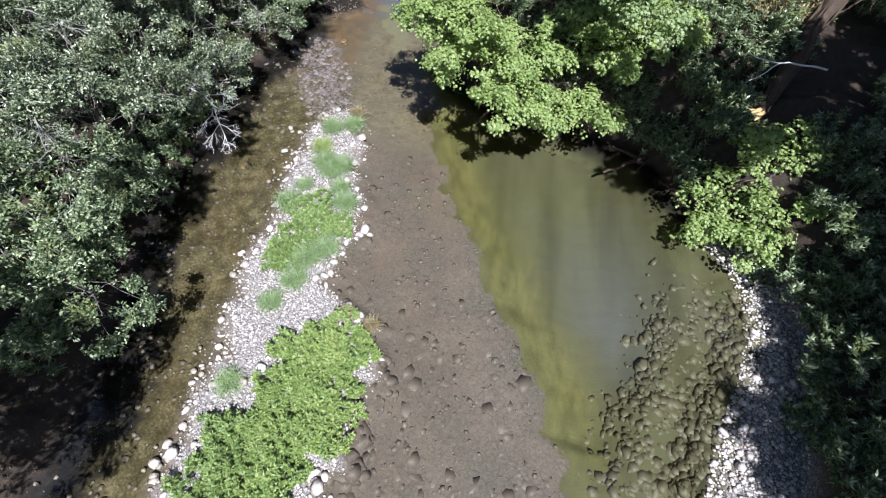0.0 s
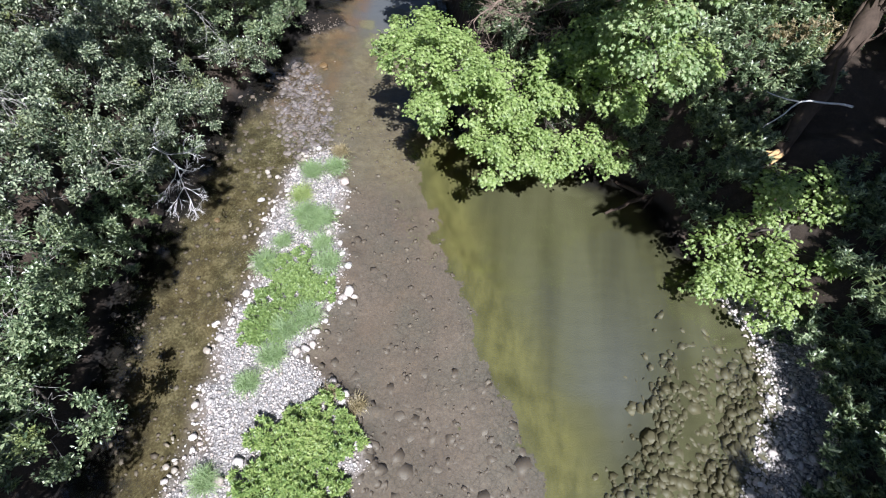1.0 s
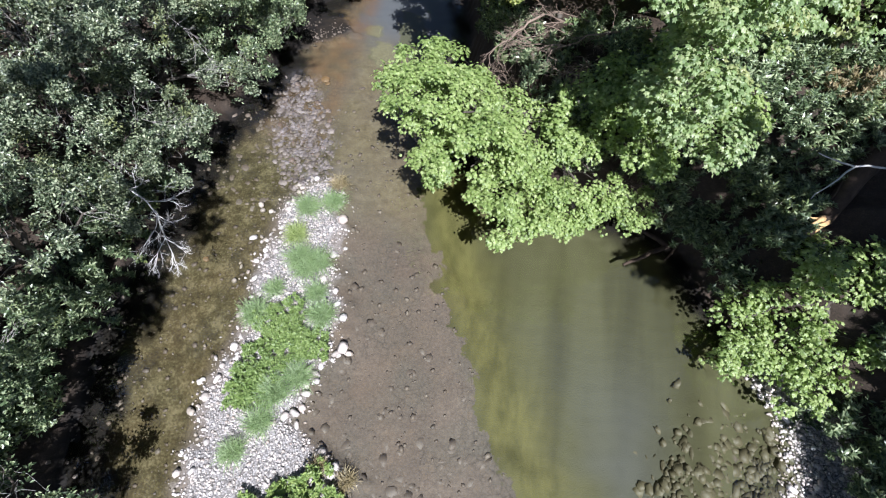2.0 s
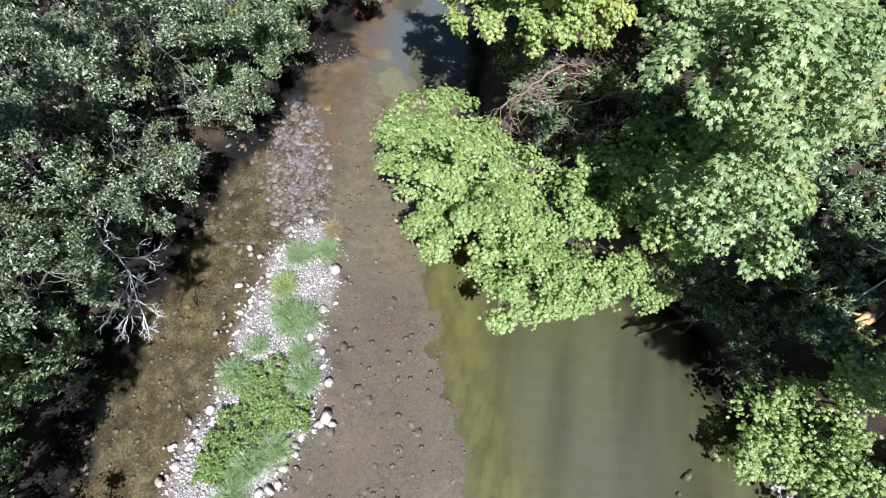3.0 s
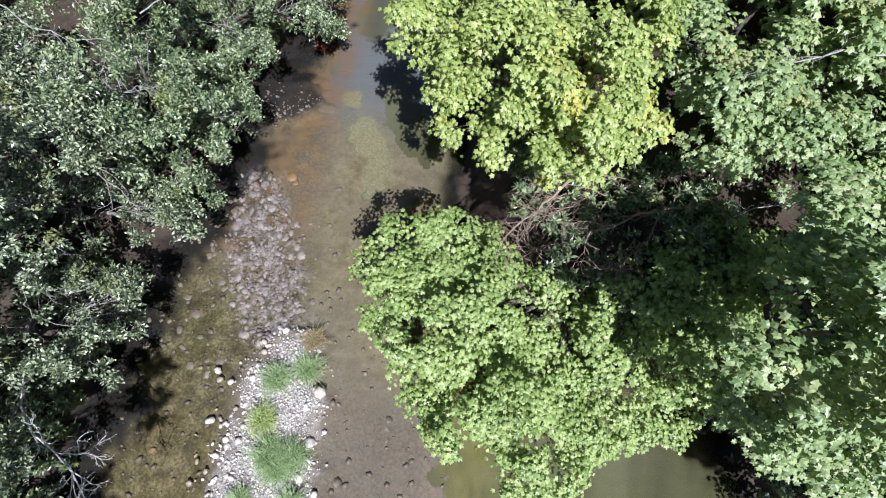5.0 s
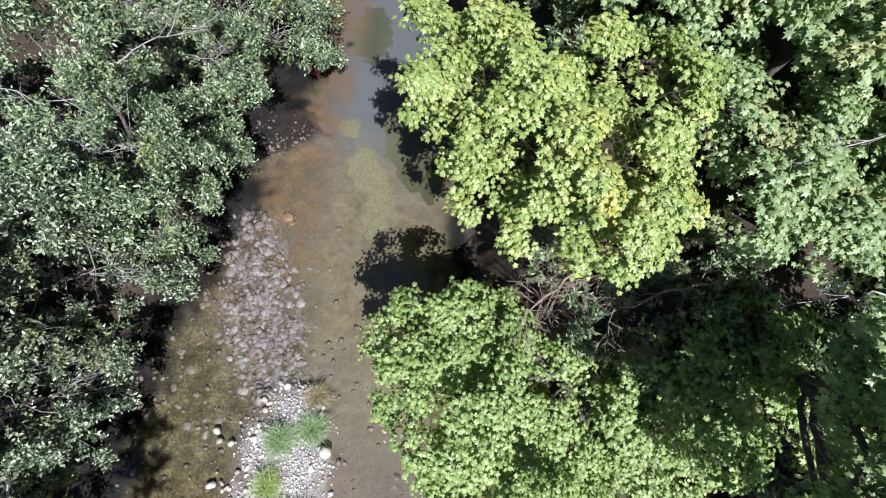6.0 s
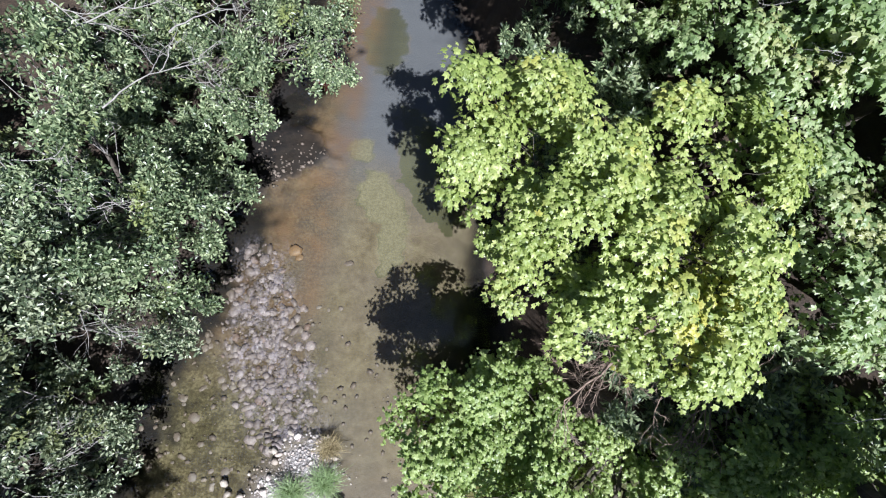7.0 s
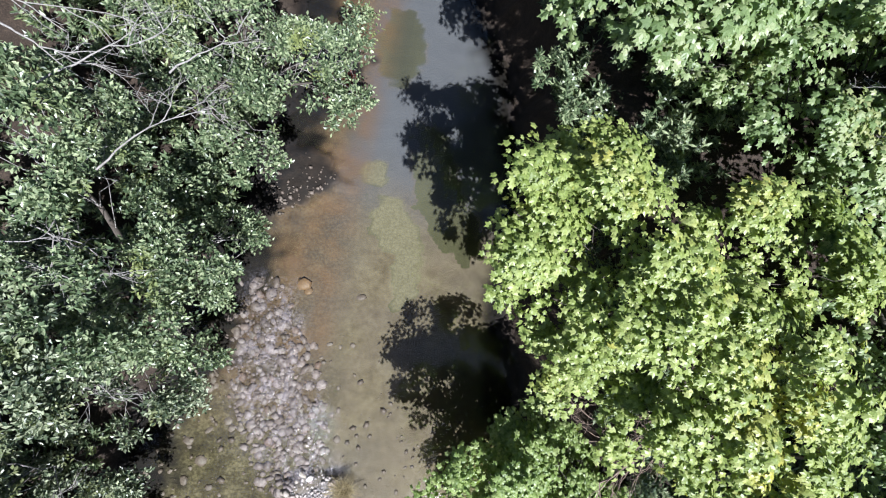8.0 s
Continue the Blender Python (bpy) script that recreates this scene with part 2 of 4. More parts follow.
TWIG = bark_material("pale_grey_twig", (0.13, 0.12, 0.11), (0.34, 0.32, 0.305), 12.0)
DEAD_WHITE = bark_material("bleached_dead_wood", (0.36, 0.34, 0.34), (0.62, 0.60, 0.59), 14.0)
DEAD_BROWN = bark_material("brown_dead_wood", (0.09, 0.062, 0.048), (0.27, 0.205, 0.165), 10.0)
TORN_WOOD = bark_material("torn_orange_wood", (0.30, 0.17, 0.07), (0.55, 0.37, 0.19), 16.0)


# ---- mesh helpers ----
class Pile:
    """Gathers vertices and faces, and links them as one mesh."""

    def __init__(self):
        self.v, self.f, self.n = [], [], 0

    def add(self, verts, faces):
        verts = np.asarray(verts, float).reshape(-1, 3)
        self.v.append(verts)
        self.f.append(np.asarray(faces, np.int64) + self.n)
        self.n += len(verts)
        return self

    def mesh(self, name, material, smooth=True, origin=(0, 0, 0)):
        me = bpy.data.meshes.new(name)
        v = np.concatenate(self.v) - np.asarray(origin, float)
        loops = np.concatenate([f.ravel() for f in self.f])
        sizes = np.concatenate([np.full(len(f), f.shape[1]) for f in self.f])
        me.vertices.add(len(v))
        me.vertices.foreach_set("co", v.astype(np.float32).ravel())
        me.loops.add(len(loops))
        me.loops.foreach_set("vertex_index", loops.astype(np.int32))
        me.polygons.add(len(sizes))
        me.polygons.foreach_set("loop_start", np.r_[0, np.cumsum(sizes)[:-1]].astype(np.int32))
        me.polygons.foreach_set("use_smooth", np.full(len(sizes), smooth))
        me.update(calc_edges=True)
        me.materials.append(material)
        return me


def part(name, pile, material, parent, label="", smooth=True):
    """Links a pile as one mesh under a thing; its points are given in the world."""
    o = parent.location if parent.parent is None else parent.parent.location
    ob = new(name, pile.mesh(name, material, smooth, o))
    ob.parent = parent
    return tagged(ob, label)


def thing(name, base, label, category, group="", kind=""):
    ob = new(name)
    ob.location = base
    ob.empty_display_size = 0.2
    return tagged(ob, label, category, group, kind)


def tube(path, radii, sides=6):
    path = np.asarray(path, float)
    k = len(path)
    tang = np.gradient(path, axis=0)
    tang /= np.linalg.norm(tang, axis=1)[:, None] + 1e-9
    ref = np.where(np.abs(tang[:, 2:3]) > 0.9, np.array([[1.0, 0, 0]]), np.array([[0, 0, 1.0]]))
    a = np.cross(tang, ref)
    a /= np.linalg.norm(a, axis=1)[:, None] + 1e-9
    b = np.cross(tang, a)
    ang = np.arange(sides) * 2 * np.pi / sides
    ring = np.cos(ang)[None, :, None] * a[:, None] + np.sin(ang)[None, :, None] * b[:, None]
    v = path[:, None] + ring * np.asarray(radii, float)[:, None, None]
    i, j = np.meshgrid(np.arange(k - 1), np.arange(sides), indexing="ij")
    j2 = (j + 1) % sides
    f = np.stack([i * sides + j, i * sides + j2, (i + 1) * sides + j2, (i + 1) * sides + j], -1).reshape(-1, 4)
    return v.reshape(-1, 3), f


def bent(a, b, rng, sag=0.1, wob=0.08, n=7):
    """A crooked line from a to b."""
    a, b = np.asarray(a, float), np.asarray(b, float)
    u = np.linspace(0, 1, n)[:, None]
    length = np.linalg.norm(b - a)
    p = a + (b - a) * u + np.array([0, 0, 1.0]) * sag * length * 4 * u * (1 - u)
    p[1:-1] += rng.normal(0, wob * length / 3, (n - 2, 3))
    return p


def unit(v):
    return v / (np.linalg.norm(v, axis=-1, keepdims=True) + 1e-9)


def wave(p, s=1.0, o=0.0):
    """A cheap smooth noise of -1 to 1 at points p."""
    x, y, z = (p[:, k] * s + o for k in range(3))
    return (np.sin(1.9 * x + 1.3 * np.sin(1.1 * y + 0.7 * z)) + np.sin(2.3 * y + 1.7 * np.sin(1.3 * z + 0.5 * x) + 1.0)
            + np.sin(2.1 * z + 1.5 * np.sin(1.7 * x + 0.9 * y) + 2.0)) / 3


# leaf outlines: x across, y along the leaf from its stalk, z up
def palmate():
    """A five-lobed maple leaf: a fan of triangles round its middle."""
    spec = [(-150, 0.30), (-116, 0.46), (-86, 0.33), (-54, 0.64), (-27, 0.40), (0, 0.74), (27, 0.40), (54, 0.64), (86, 0.33), (116, 0.46), (150, 0.30)]
    pts = [(0.0, 0.34, 0.03)] + [(math.sin(radians(a)) * r, 0.34 + math.cos(radians(a)) * r, -0.42 * r * r) for a, r in spec]
    n = len(spec)
    return np.array(pts), np.array([(0, 1 + i, 1 + (i + 1) % n) for i in range(n)])[:, ::-1]


def folded(width):
    """A pointed oval leaf, folded along its rib."""
    pts = np.array([(0, 0, 0), (-width, 0.5, 0.09), (width, 0.5, 0.09), (0, 1.0, -0.06)])
    return pts, np.array([(0, 3, 1), (0, 2, 3)])


def blade_leaf(width):
    """A narrow leaf of two folded triangles pairs."""
    pts = np.array([(0, 0, 0), (-width, 0.45, 0.03), (width, 0.45, 0.03), (0, 1.0, -0.12)])
    return pts, np.array([(0, 2, 1), (1, 2, 3)])


PALMATE, OVAL = palmate(), folded(0.27)


def put_leaves(pile, shape, at, heading, normal, size):
    """Sets a leaf at each place, pointing along heading, its face towards normal."""
    pts, faces = shape
    y = unit(heading)
    x = unit(np.cross(y, normal))
    z = np.cross(x, y)
    s = np.asarray(size, float).reshape(-1, 1, 1)
    v = at[:, None] + s * (pts[None, :, 0:1] * x[:, None] + pts[None, :, 1:2] * y[:, None] + pts[None, :, 2:3] * z[:, None])
    k = len(pts)
    f = (np.arange(len(at)) * k)[:, None, None] + faces[None]
    pile.add(v.reshape(-1, 3), f.reshape(-1, faces.shape[1]))


def lobe_points(lobes, per_m2, rng, low=-0.35, fill=0.2, gap=0.25, clump=(0.3, 0.55)):
    """Places for sprays of leaves, with the way outwards: small clumps over the shells of overlapping lobes, gaps between them, and some leaves within."""
    at, out, own = [], [], []
    for n, (cx, cy, cz, rx, ry, rz) in enumerate(lobes):
        c, r = np.array([cx, cy, cz]), np.array([rx, ry, rz])
        area = 4 * np.pi * (((rx * ry) ** 1.6 + (rx * rz) ** 1.6 + (ry * rz) ** 1.6) / 3) ** (1 / 1.6) * (1 - low) / 2
        rs_mean = (clump[0] + clump[1]) / 2
        clumps = max(5, int(area / (np.pi * rs_mean ** 2) * (1.35 - gap)))
        d = unit(rng.normal(size=(clumps * 4, 3)))
        d = d[d[:, 2] > low][:clumps]
        mid = c + d * r * (0.86 + 0.2 * rng.random((len(d), 1)) + 0.10 * wave(d * 2.2 + c, 1.3, n)[:, None])
        rs = rng.uniform(*clump, len(d))
        k = int(area * per_m2)
        which = rng.integers(0, len(d), k)
        e = unit(rng.normal(size=(k, 3)) + 0.9 * d[which] + np.array([0, 0, 0.5]))
        p = mid[which] + e * rs[which][:, None] * (1.1, 1.1, 0.75) * rng.uniform(0.55, 1.05, (k, 1))
        m = int(k * fill)
        g = unit(rng.normal(size=(m, 3)))
        p = np.concatenate([p, c + g * r * rng.uniform(0.3, 0.8, (m, 1))])
        o = np.concatenate([unit(e + 0.3 * d[which]), g])
        keep = np.ones(len(p), bool)
        for q, (ox, oy, oz, sx, sy, sz) in enumerate(lobes):
            if q != n:
                keep &= (((p - (ox, oy, oz)) / (sx, sy, sz)) ** 2).sum(1) > 0.3
        at.append(p[keep]), out.append(o[keep]), own.append(np.full(keep.sum(), n))
    return np.concatenate(at), np.concatenate(out), np.concatenate(own)


def maple_sprays(pile, at, out, rng, size, count=8):
    """Rosettes of broad leaves, drooping outwards."""
    k = len(at)
    for _ in range(count):
        th = rng.uniform(0, 2 * np.pi, k)
        flat = np.stack([np.cos(th), np.sin(th), rng.uniform(-0.5, 0.1, k)], 1)
        head = unit(flat + 0.55 * out + np.array([0, 0, -0.35]))
        nor = unit(np.array([0, 0, 0.8]) + 0.55 * out + rng.normal(0, 0.38, (k, 3)))
        s = size * rng.uniform(0.6, 1.15, k)
        p = at + flat * (size * rng.uniform(0.15, 1.0, k))[:, None] + rng.normal(0, 0.06, (k, 3))
        put_leaves(pile, PALMATE, p, head, nor, s)


def alder_sprays(pile, at, out, rng, size, count=15, spread=0.2):
    """Leafy twig ends: oval leaves along a short shoot."""
    k = len(at)
    shoot = unit(out + rng.normal(0, 0.55, (k, 3)) + np.array([0, 0, 0.1]))
    for n in range(count):
        u = rng.uniform(-1, 1, k)[:, None]
        side = unit(np.cross(shoot, rng.normal(size=(k, 3))))
        p = at + shoot * u * spread + side * rng.uniform(0, 0.07, (k, 1))
        head = unit(side + 0.6 * shoot + rng.normal(0, 0.25, (k, 3)))
        nor = unit(np.array([0, 0, 0.9]) + 0.4 * out + rng.normal(0, 0.42, (k, 3)))
        put_leaves(pile, OVAL, p, head, nor, size * rng.uniform(0.65, 1.2, k))


def grow_tree(name, base, lobes, leaf_mat, rng, style, label, trunk_r=0.14, per_m2=15, leaf=0.17, bark=None, twigs=14, gap=0.25, fork=0.35, group="", count=None, lean=(0, 0), poke=0.08, clump=(0.3, 0.55), fill=0.2, top=None):
    """A tree: trunk, a limb to each lobe of its crown, thin twigs and the leaves."""
    bark = bark or BARK
    tree = thing(name, base, label, "tree", group)
    base = np.asarray(base, float)
    centre = np.mean([l[:3] for l in lobes], axis=0)
    top = base + (centre - base) * 0.75 + np.array([lean[0], lean[1], 0.0]) if top is None else np.asarray(top, float)
    path = bent(base - (0, 0, 0.15), top, rng, 0.0, 0.06, 8)
    part("trunk", Pile().add(*tube(path, np.linspace(trunk_r * 1.25, trunk_r * 0.4, 8), 9)), bark, tree)
    at, out, own = lobe_points(lobes, per_m2, rng, fill=fill, gap=gap, clump=clump)
    tw = Pile()
    for n, l in enumerate(lobes):
        start = path[min(7, 2 + int(n * 5 / max(1, len(lobes) - 1)))]
        end = np.array(l[:3]) - (0, 0, 0.15 * l[5])
        limb = bent(start, end, rng, fork * 0.1, 0.10, 7)
        part("limb", Pile().add(*tube(limb, np.linspace(trunk_r * 0.45, trunk_r * 0.14, 7), 6)), bark, tree)
        mine = at[own == n]
        if len(mine):
            for q in mine[rng.choice(len(mine), min(twigs, len(mine)), replace=False)]:
                s = limb[rng.integers(2, 7)]
                tw.add(*tube(bent(s, q + (q - s) * rng.uniform(0.0, poke), rng, 0.06, 0.09, 7), np.linspace(0.009, 0.0025, 7), 4))
    if tw.n:
        tagged(part("brushwood", tw, TWIG if style == "alder" else BARK, tree, "pale bare twigs" if style == "alder" else "thin grey twigs"), kind="stuff")
    cr = Pile()
    if style == "maple":
        maple_sprays(cr, at, out, rng, leaf, count or 8)
    else:
        alder_sprays(cr, at, out, rng, leaf, count or 15)
    part("crown", cr, leaf_mat, tree, "", False)
    return tree


def fork_branch(pile, start, way, length, radius, depth, rng, spread=0.6, flat=1.0, keep=None):
    """A bare branch that forks again and again."""
    way = unit(np.asarray(way, float))
    n = 6
    p = [np.asarray(start, float)]
    d = way
    for _ in range(n - 1):
        d = unit(d + rng.normal(0, 0.16, 3) * (1, 1, flat))
        p.append(p[-1] + d * length / (n - 1))
    pile.add(*tube(p, np.linspace(radius, radius * 0.55, n), 5))
    if depth == 0:
        return
    for k in range(rng.integers(3, 5)):
        i = rng.integers(2, n) if k else n - 1
        side = rng.normal(0, spread, 3) * (1, 1, flat)
        fork_branch(pile, p[i], unit(d + side), length * rng.uniform(0.45, 0.72), radius * 0.55, depth - 1, rng, spread, flat)


# ---- the land ----
def line(y, pts):
    return np.interp(y, [p[0] for p in pts], [p[1] for p in pts])


def step(a, b, x):
    t = np.clip((x - a) / (b - a), 0, 1)
    return t * t * (3 - 2 * t)


LEFT_SHORE = [(-60, -6.4), (-1, -6.5), (2, -6.8), (4, -7.5), (6, -8), (13, -8), (15, -7.4), (17, -7), (19, -6.9), (20.2, -6.7), (22, -6.2), (24, -6.4), (28, -7.6), (34, -9.5), (60, -14)]
RIGHT_SHORE = [(-60, 8), (0, 9.2), (1.2, 9.45), (2.8, 10.1), (4.1, 10.8), (5.6, 11.35), (6.7, 11.5), (7.8, 11.3), (9, 10.5), (11, 9.4), (12, 8.8), (12.9, 7.6),
               (13.6, 5.5), (14.2, 3.2), (14.8, 1.6), (15.5, 1.0), (17, 0.6), (19, 0.3), (21, 0.2), (23, -0.3), (25, -1.2), (28, -3), (34, -5), (60, -9)]
BAR_L = [(-9, -3.6), (-4, -3.9), (-1, -4.1), (2, -4.06), (3.3, -4.26), (6, -4.4), (7.3, -4.2), (9.3, -4.37), (11.5, -4.45), (12.3, -3.9), (12.7, -3.2)]
BAR_R = [(-9, -1.2), (-4, -0.3), (-0.4, -0.2), (1.9, 0.15), (2.8, 0.14), (3.9, -0.2), (4.5, -1.26), (5, -1.8), (6.2, -1.6), (7.2, -1.4), (8.8, -1.9), (10.7, -2.35), (12.3, -2.75), (12.7, -3.2)]
SILT_EDGE = [(-20, 8), (-3, 6.6), (0.6, 5.8), (1.6, 5.6), (1.9, 4.95), (2.9, 4.97), (3.9, 4.37), (4.9, 3.9), (5.5, 3.22), (7.1, 2.7), (9.3, 1.42), (10.9, 0.69), (12.5, 0.1), (13.5, -0.1), (14.5, 0.8), (15, 9)]
POOL_R = [(-20, 6), (0.75, 6.6), (1.7, 7.1), (3.3, 7.84), (4.7, 8.46), (6.65, 8.87), (9, 8.8), (14, 8.8)]
FAR_BANKS = [(-3.8, 24.1, 0.7, 1.15, -0.1), (-2.1, 20.7, 0.75, 1.5, -0.35), (-1.3, 19.5, 0.8, 0.9, -0.2), (-3.75, 20.5, 0.4, 0.33, 0.0), (-3.0, 19.1, 0.5, 0.75, -0.2), (-2.4, 18.1, 0.45, 1.0, 0.0)]


def bar_inside(x, y):
    """How far inside the gravel bar, in metres."""
    d = np.minimum(x - line(y, BAR_L), line(y, BAR_R) - x)
    d = d + 0.13 * np.sin(3.3 * y + 1.3 * np.sin(1.7 * y) + 0.8 * x) + 0.09 * np.sin(8.1 * y + 2.3 * x) - 0.08
    return np.where(y > 12.7, -1.0, d)


def land(x, y):
    """The ground's height, and its zones."""
    p = np.stack([x, y, 0 * x], -1).reshape(-1, 3)
    lump = (wave(p, 1.1) * 0.6 + wave(p, 2.9, 3.0) * 0.4).reshape(x.shape)
    small = (wave(p, 6.1, 1.0) * 0.8 + wave(p, 12.7, 2.0) * 0.15).reshape(x.shape)
    wob = 0.22 * lump + 0.10 * small
    dl = line(y, LEFT_SHORE) - x + wob
    slope = (line(y + 0.3, RIGHT_SHORE) - line(y - 0.3, RIGHT_SHORE)) / 0.6
    dr = (x - line(y, RIGHT_SHORE) + wob) / np.sqrt(1 + slope ** 2)
    inside = bar_inside(x, y) + wob * 0.8
    pool = step(-0.3, 1.6, x - line(y, SILT_EDGE)) * step(-0.6, 1.2, line(y, POOL_R) - x)
    depth = 0.16 + 0.10 * step(-1, 3, x) + 0.40 * pool + 0.12 * step(15, 19, y) * step(-4.5, -2.5, x)
    edge = np.minimum(np.minimum(-dl, -dr), 4)
    z = -depth * step(0.0, 1.3, edge) * step(0.0, 0.9, -inside) + 0.02 * lump + 0.012 * small
    z = np.where(inside > -0.25, np.maximum(z, -0.05 + 0.16 * step(-0.25, 0.7, inside) + 0.03 * lump + 0.015 * small), z)
    lb = np.clip(dl, 0, None)
    z = z + step(0, 0.3, lb) * 0.12 + 0.9 * (1 - np.exp(-lb / 1.4)) + 0.08 * np.minimum(lb, 30) + 0.12 * lump * step(0, 1, lb)
    rb = np.clip(dr, 0, None)
    shelf = line(y, [(-20, 1.8), (3, 1.6), (7, 1.0), (9, 0.6), (11, 0.3), (60, 0.25)])
    high = line(y, [(-20, 1.5), (6, 1.7), (10, 2.4), (13, 3.5), (60, 3.9)])
    rise = np.clip(rb - shelf, 0, None)
    z = z + 0.14 * step(0, 0.8, rb) + high * (1 - np.exp(-rise / 0.75)) + 0.05 * np.minimum(rise, 30) + 0.14 * lump * step(0, 1, rise)
    weed = step(0.1, -0.5, x - line(y, BAR_L)) * (1 - step(12.5, 17, y))
    weed = np.maximum(weed, 0.55 * step(12.0, 14.5, y) * step(-3.2, -5, x))
    silt = step(-0.7, 0.7, x - line(y, SILT_EDGE)) * (1 - step(14, 15, y))
    far = np.zeros_like(x)
    tan = np.zeros_like(x)
    for k, (cx, cy, rx, ry, skew) in enumerate(FAR_BANKS):
        patch = step(1.08, 0.92, np.sqrt(((x - cx - skew * (y - cy)) / rx) ** 2 + ((y - cy) / ry) ** 2) + 0.35 * lump + 0.25 * small)
        far = np.maximum(far, patch)
        tan = np.maximum(tan, patch) if k > 2 else tan
    yellow = step(3.0, 0.4, x - line(y, SILT_EDGE) + 0.5 * lump) * step(-2.0, 3.0, y) * silt
    silt = np.maximum(silt, far)
    # where the far water gets its painted sky reflection
    deep = 0.9 * step(-5.0, -4.2, x + 0.3 * lump) * step(18.5, 21.5, y + 0.5 * lump) * (1 - 0.8 * far)
    deep = np.maximum(deep, 0.55 * step(5.2, 8.0, x - line(y, SILT_EDGE) + 3.5 + 0.5 * lump) * step(10.5, 4.0, y) * step(-0.5, 1.5, line(y, POOL_R) - x) * silt)
    rust = step(13, 15, y) * step(-3.6, -4.4, x) + 0.25 * step(4, 0, x) * step(13, 9, y)
    sand = step(10, 13, y) * step(-4.6, -3.4, x) * (1 - 0.6 * step(18.5, 20.5, y))
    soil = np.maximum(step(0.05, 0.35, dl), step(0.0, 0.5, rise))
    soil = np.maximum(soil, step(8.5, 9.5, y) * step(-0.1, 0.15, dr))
    dry = np.clip(step(-0.02, 0.05, z) * (1 - soil), 0, 1) * np.maximum(step(-0.6, -0.3, inside), step(-0.6, -0.2, dr) * step(9.5, 8.5, y))
    # painted shade: near-black ground beside the left shore and the upper right one
    bank_shade = np.maximum(step(-1.5, -0.7, dl + 0.4 * lump + 0.25 * small), step(-0.9, -0.2, dr + 0.3 * lump) * step(8.5, 10.5, y)) * (1 - step(-0.8, -0.2, inside))
    # spit: painted near-black in a shadow's pointed outline, raised as mud below
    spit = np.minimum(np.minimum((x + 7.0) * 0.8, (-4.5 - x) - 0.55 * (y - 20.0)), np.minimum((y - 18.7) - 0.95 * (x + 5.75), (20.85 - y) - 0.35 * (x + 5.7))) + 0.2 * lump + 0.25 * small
    # painted shade on the bed beneath the overhanging alder
    alder_shade = np.minimum(np.minimum((-4.95 - x) + 0.5 * (y - 22.1), y - 21.0 - 0.8 * (x + 6.4)), 23.6 - y) + 0.3 * lump + 0.25 * small
    bank_shade = np.maximum(bank_shade, np.maximum(0.93 * step(0.0, 0.3, spit), step(0.0, 0.3, alder_shade)))
    z = np.where(spit > 0, np.maximum(z, -0.06 + 0.13 * step(0.0, 0.3, spit) + 0.03 * small), z)
    return z, dict(weed=weed, silt=silt, yellow=yellow, deep=deep, rust=rust, soil=soil, dry=dry, bank_shade=bank_shade, sand=sand, tan=tan)


def land_z(x, y):
    return float(land(np.array([float(x)]), np.array([float(y)]))[0][0])


def spaced(a, b, fine, far):
    """Even steps from a to b, then growing ones out to far on both sides."""
    inner = np.arange(a, b + fine / 2, fine)
    grow, s = [], fine
    while sum(grow) < far:
        s *= 1.35
        grow.append(s)
    tail = np.cumsum(grow)
    return np.r_[a - tail[::-1], inner, b + tail]


def sheet(xs, ys):
    gx, gy = np.meshgrid(xs, ys, indexing="xy")
    i, j = np.meshgrid(np.arange(len(ys) - 1), np.arange(len(xs) - 1), indexing="ij")
    w = len(xs)
    f = np.stack([i * w + j, i * w + j + 1, (i + 1) * w + j + 1, (i + 1) * w + j], -1).reshape(-1, 4)
    return gx, gy, f


def set_zones(me, zones):
    for key, val in zones.items():
        a = me.attributes.new(key, "FLOAT", "POINT")
        a.data.foreach_set("value", np.clip(val, 0, 1).astype(np.float32).ravel())


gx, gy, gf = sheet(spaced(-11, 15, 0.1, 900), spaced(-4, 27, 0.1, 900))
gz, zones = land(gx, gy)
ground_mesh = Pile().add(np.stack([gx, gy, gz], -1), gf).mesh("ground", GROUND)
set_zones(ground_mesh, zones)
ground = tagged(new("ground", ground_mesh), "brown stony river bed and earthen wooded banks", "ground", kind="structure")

wx, wy, wf = sheet(np.arange(-16, 17.1, 0.25), np.arange(-50, 60.1, 0.25))
riffle = np.zeros_like(wx)
for cx, cy, rx, ry, s in ((-5.3, 15.2, 0.8, 2.1, 1.0), (-4.3, 13.6, 1.1, 1.3, 0.85), (-3.7, 12.7, 0.9, 0.7, 0.8), (-5.9, 16.7, 0.5, 0.7, 0.7)):
    riffle = np.maximum(riffle, s * step(1.3, 0.45, np.sqrt(((wx - cx) / rx) ** 2 + ((wy - cy) / ry) ** 2)))
water_mesh = Pile().add(np.stack([wx, wy, 0 * wx], -1), wf).mesh("water", WATER)
set_zones(water_mesh, {"riffle": riffle})
water = tagged(new("water", water_mesh), "clear shallow river water with ripples over its bed", "water", kind="structure")


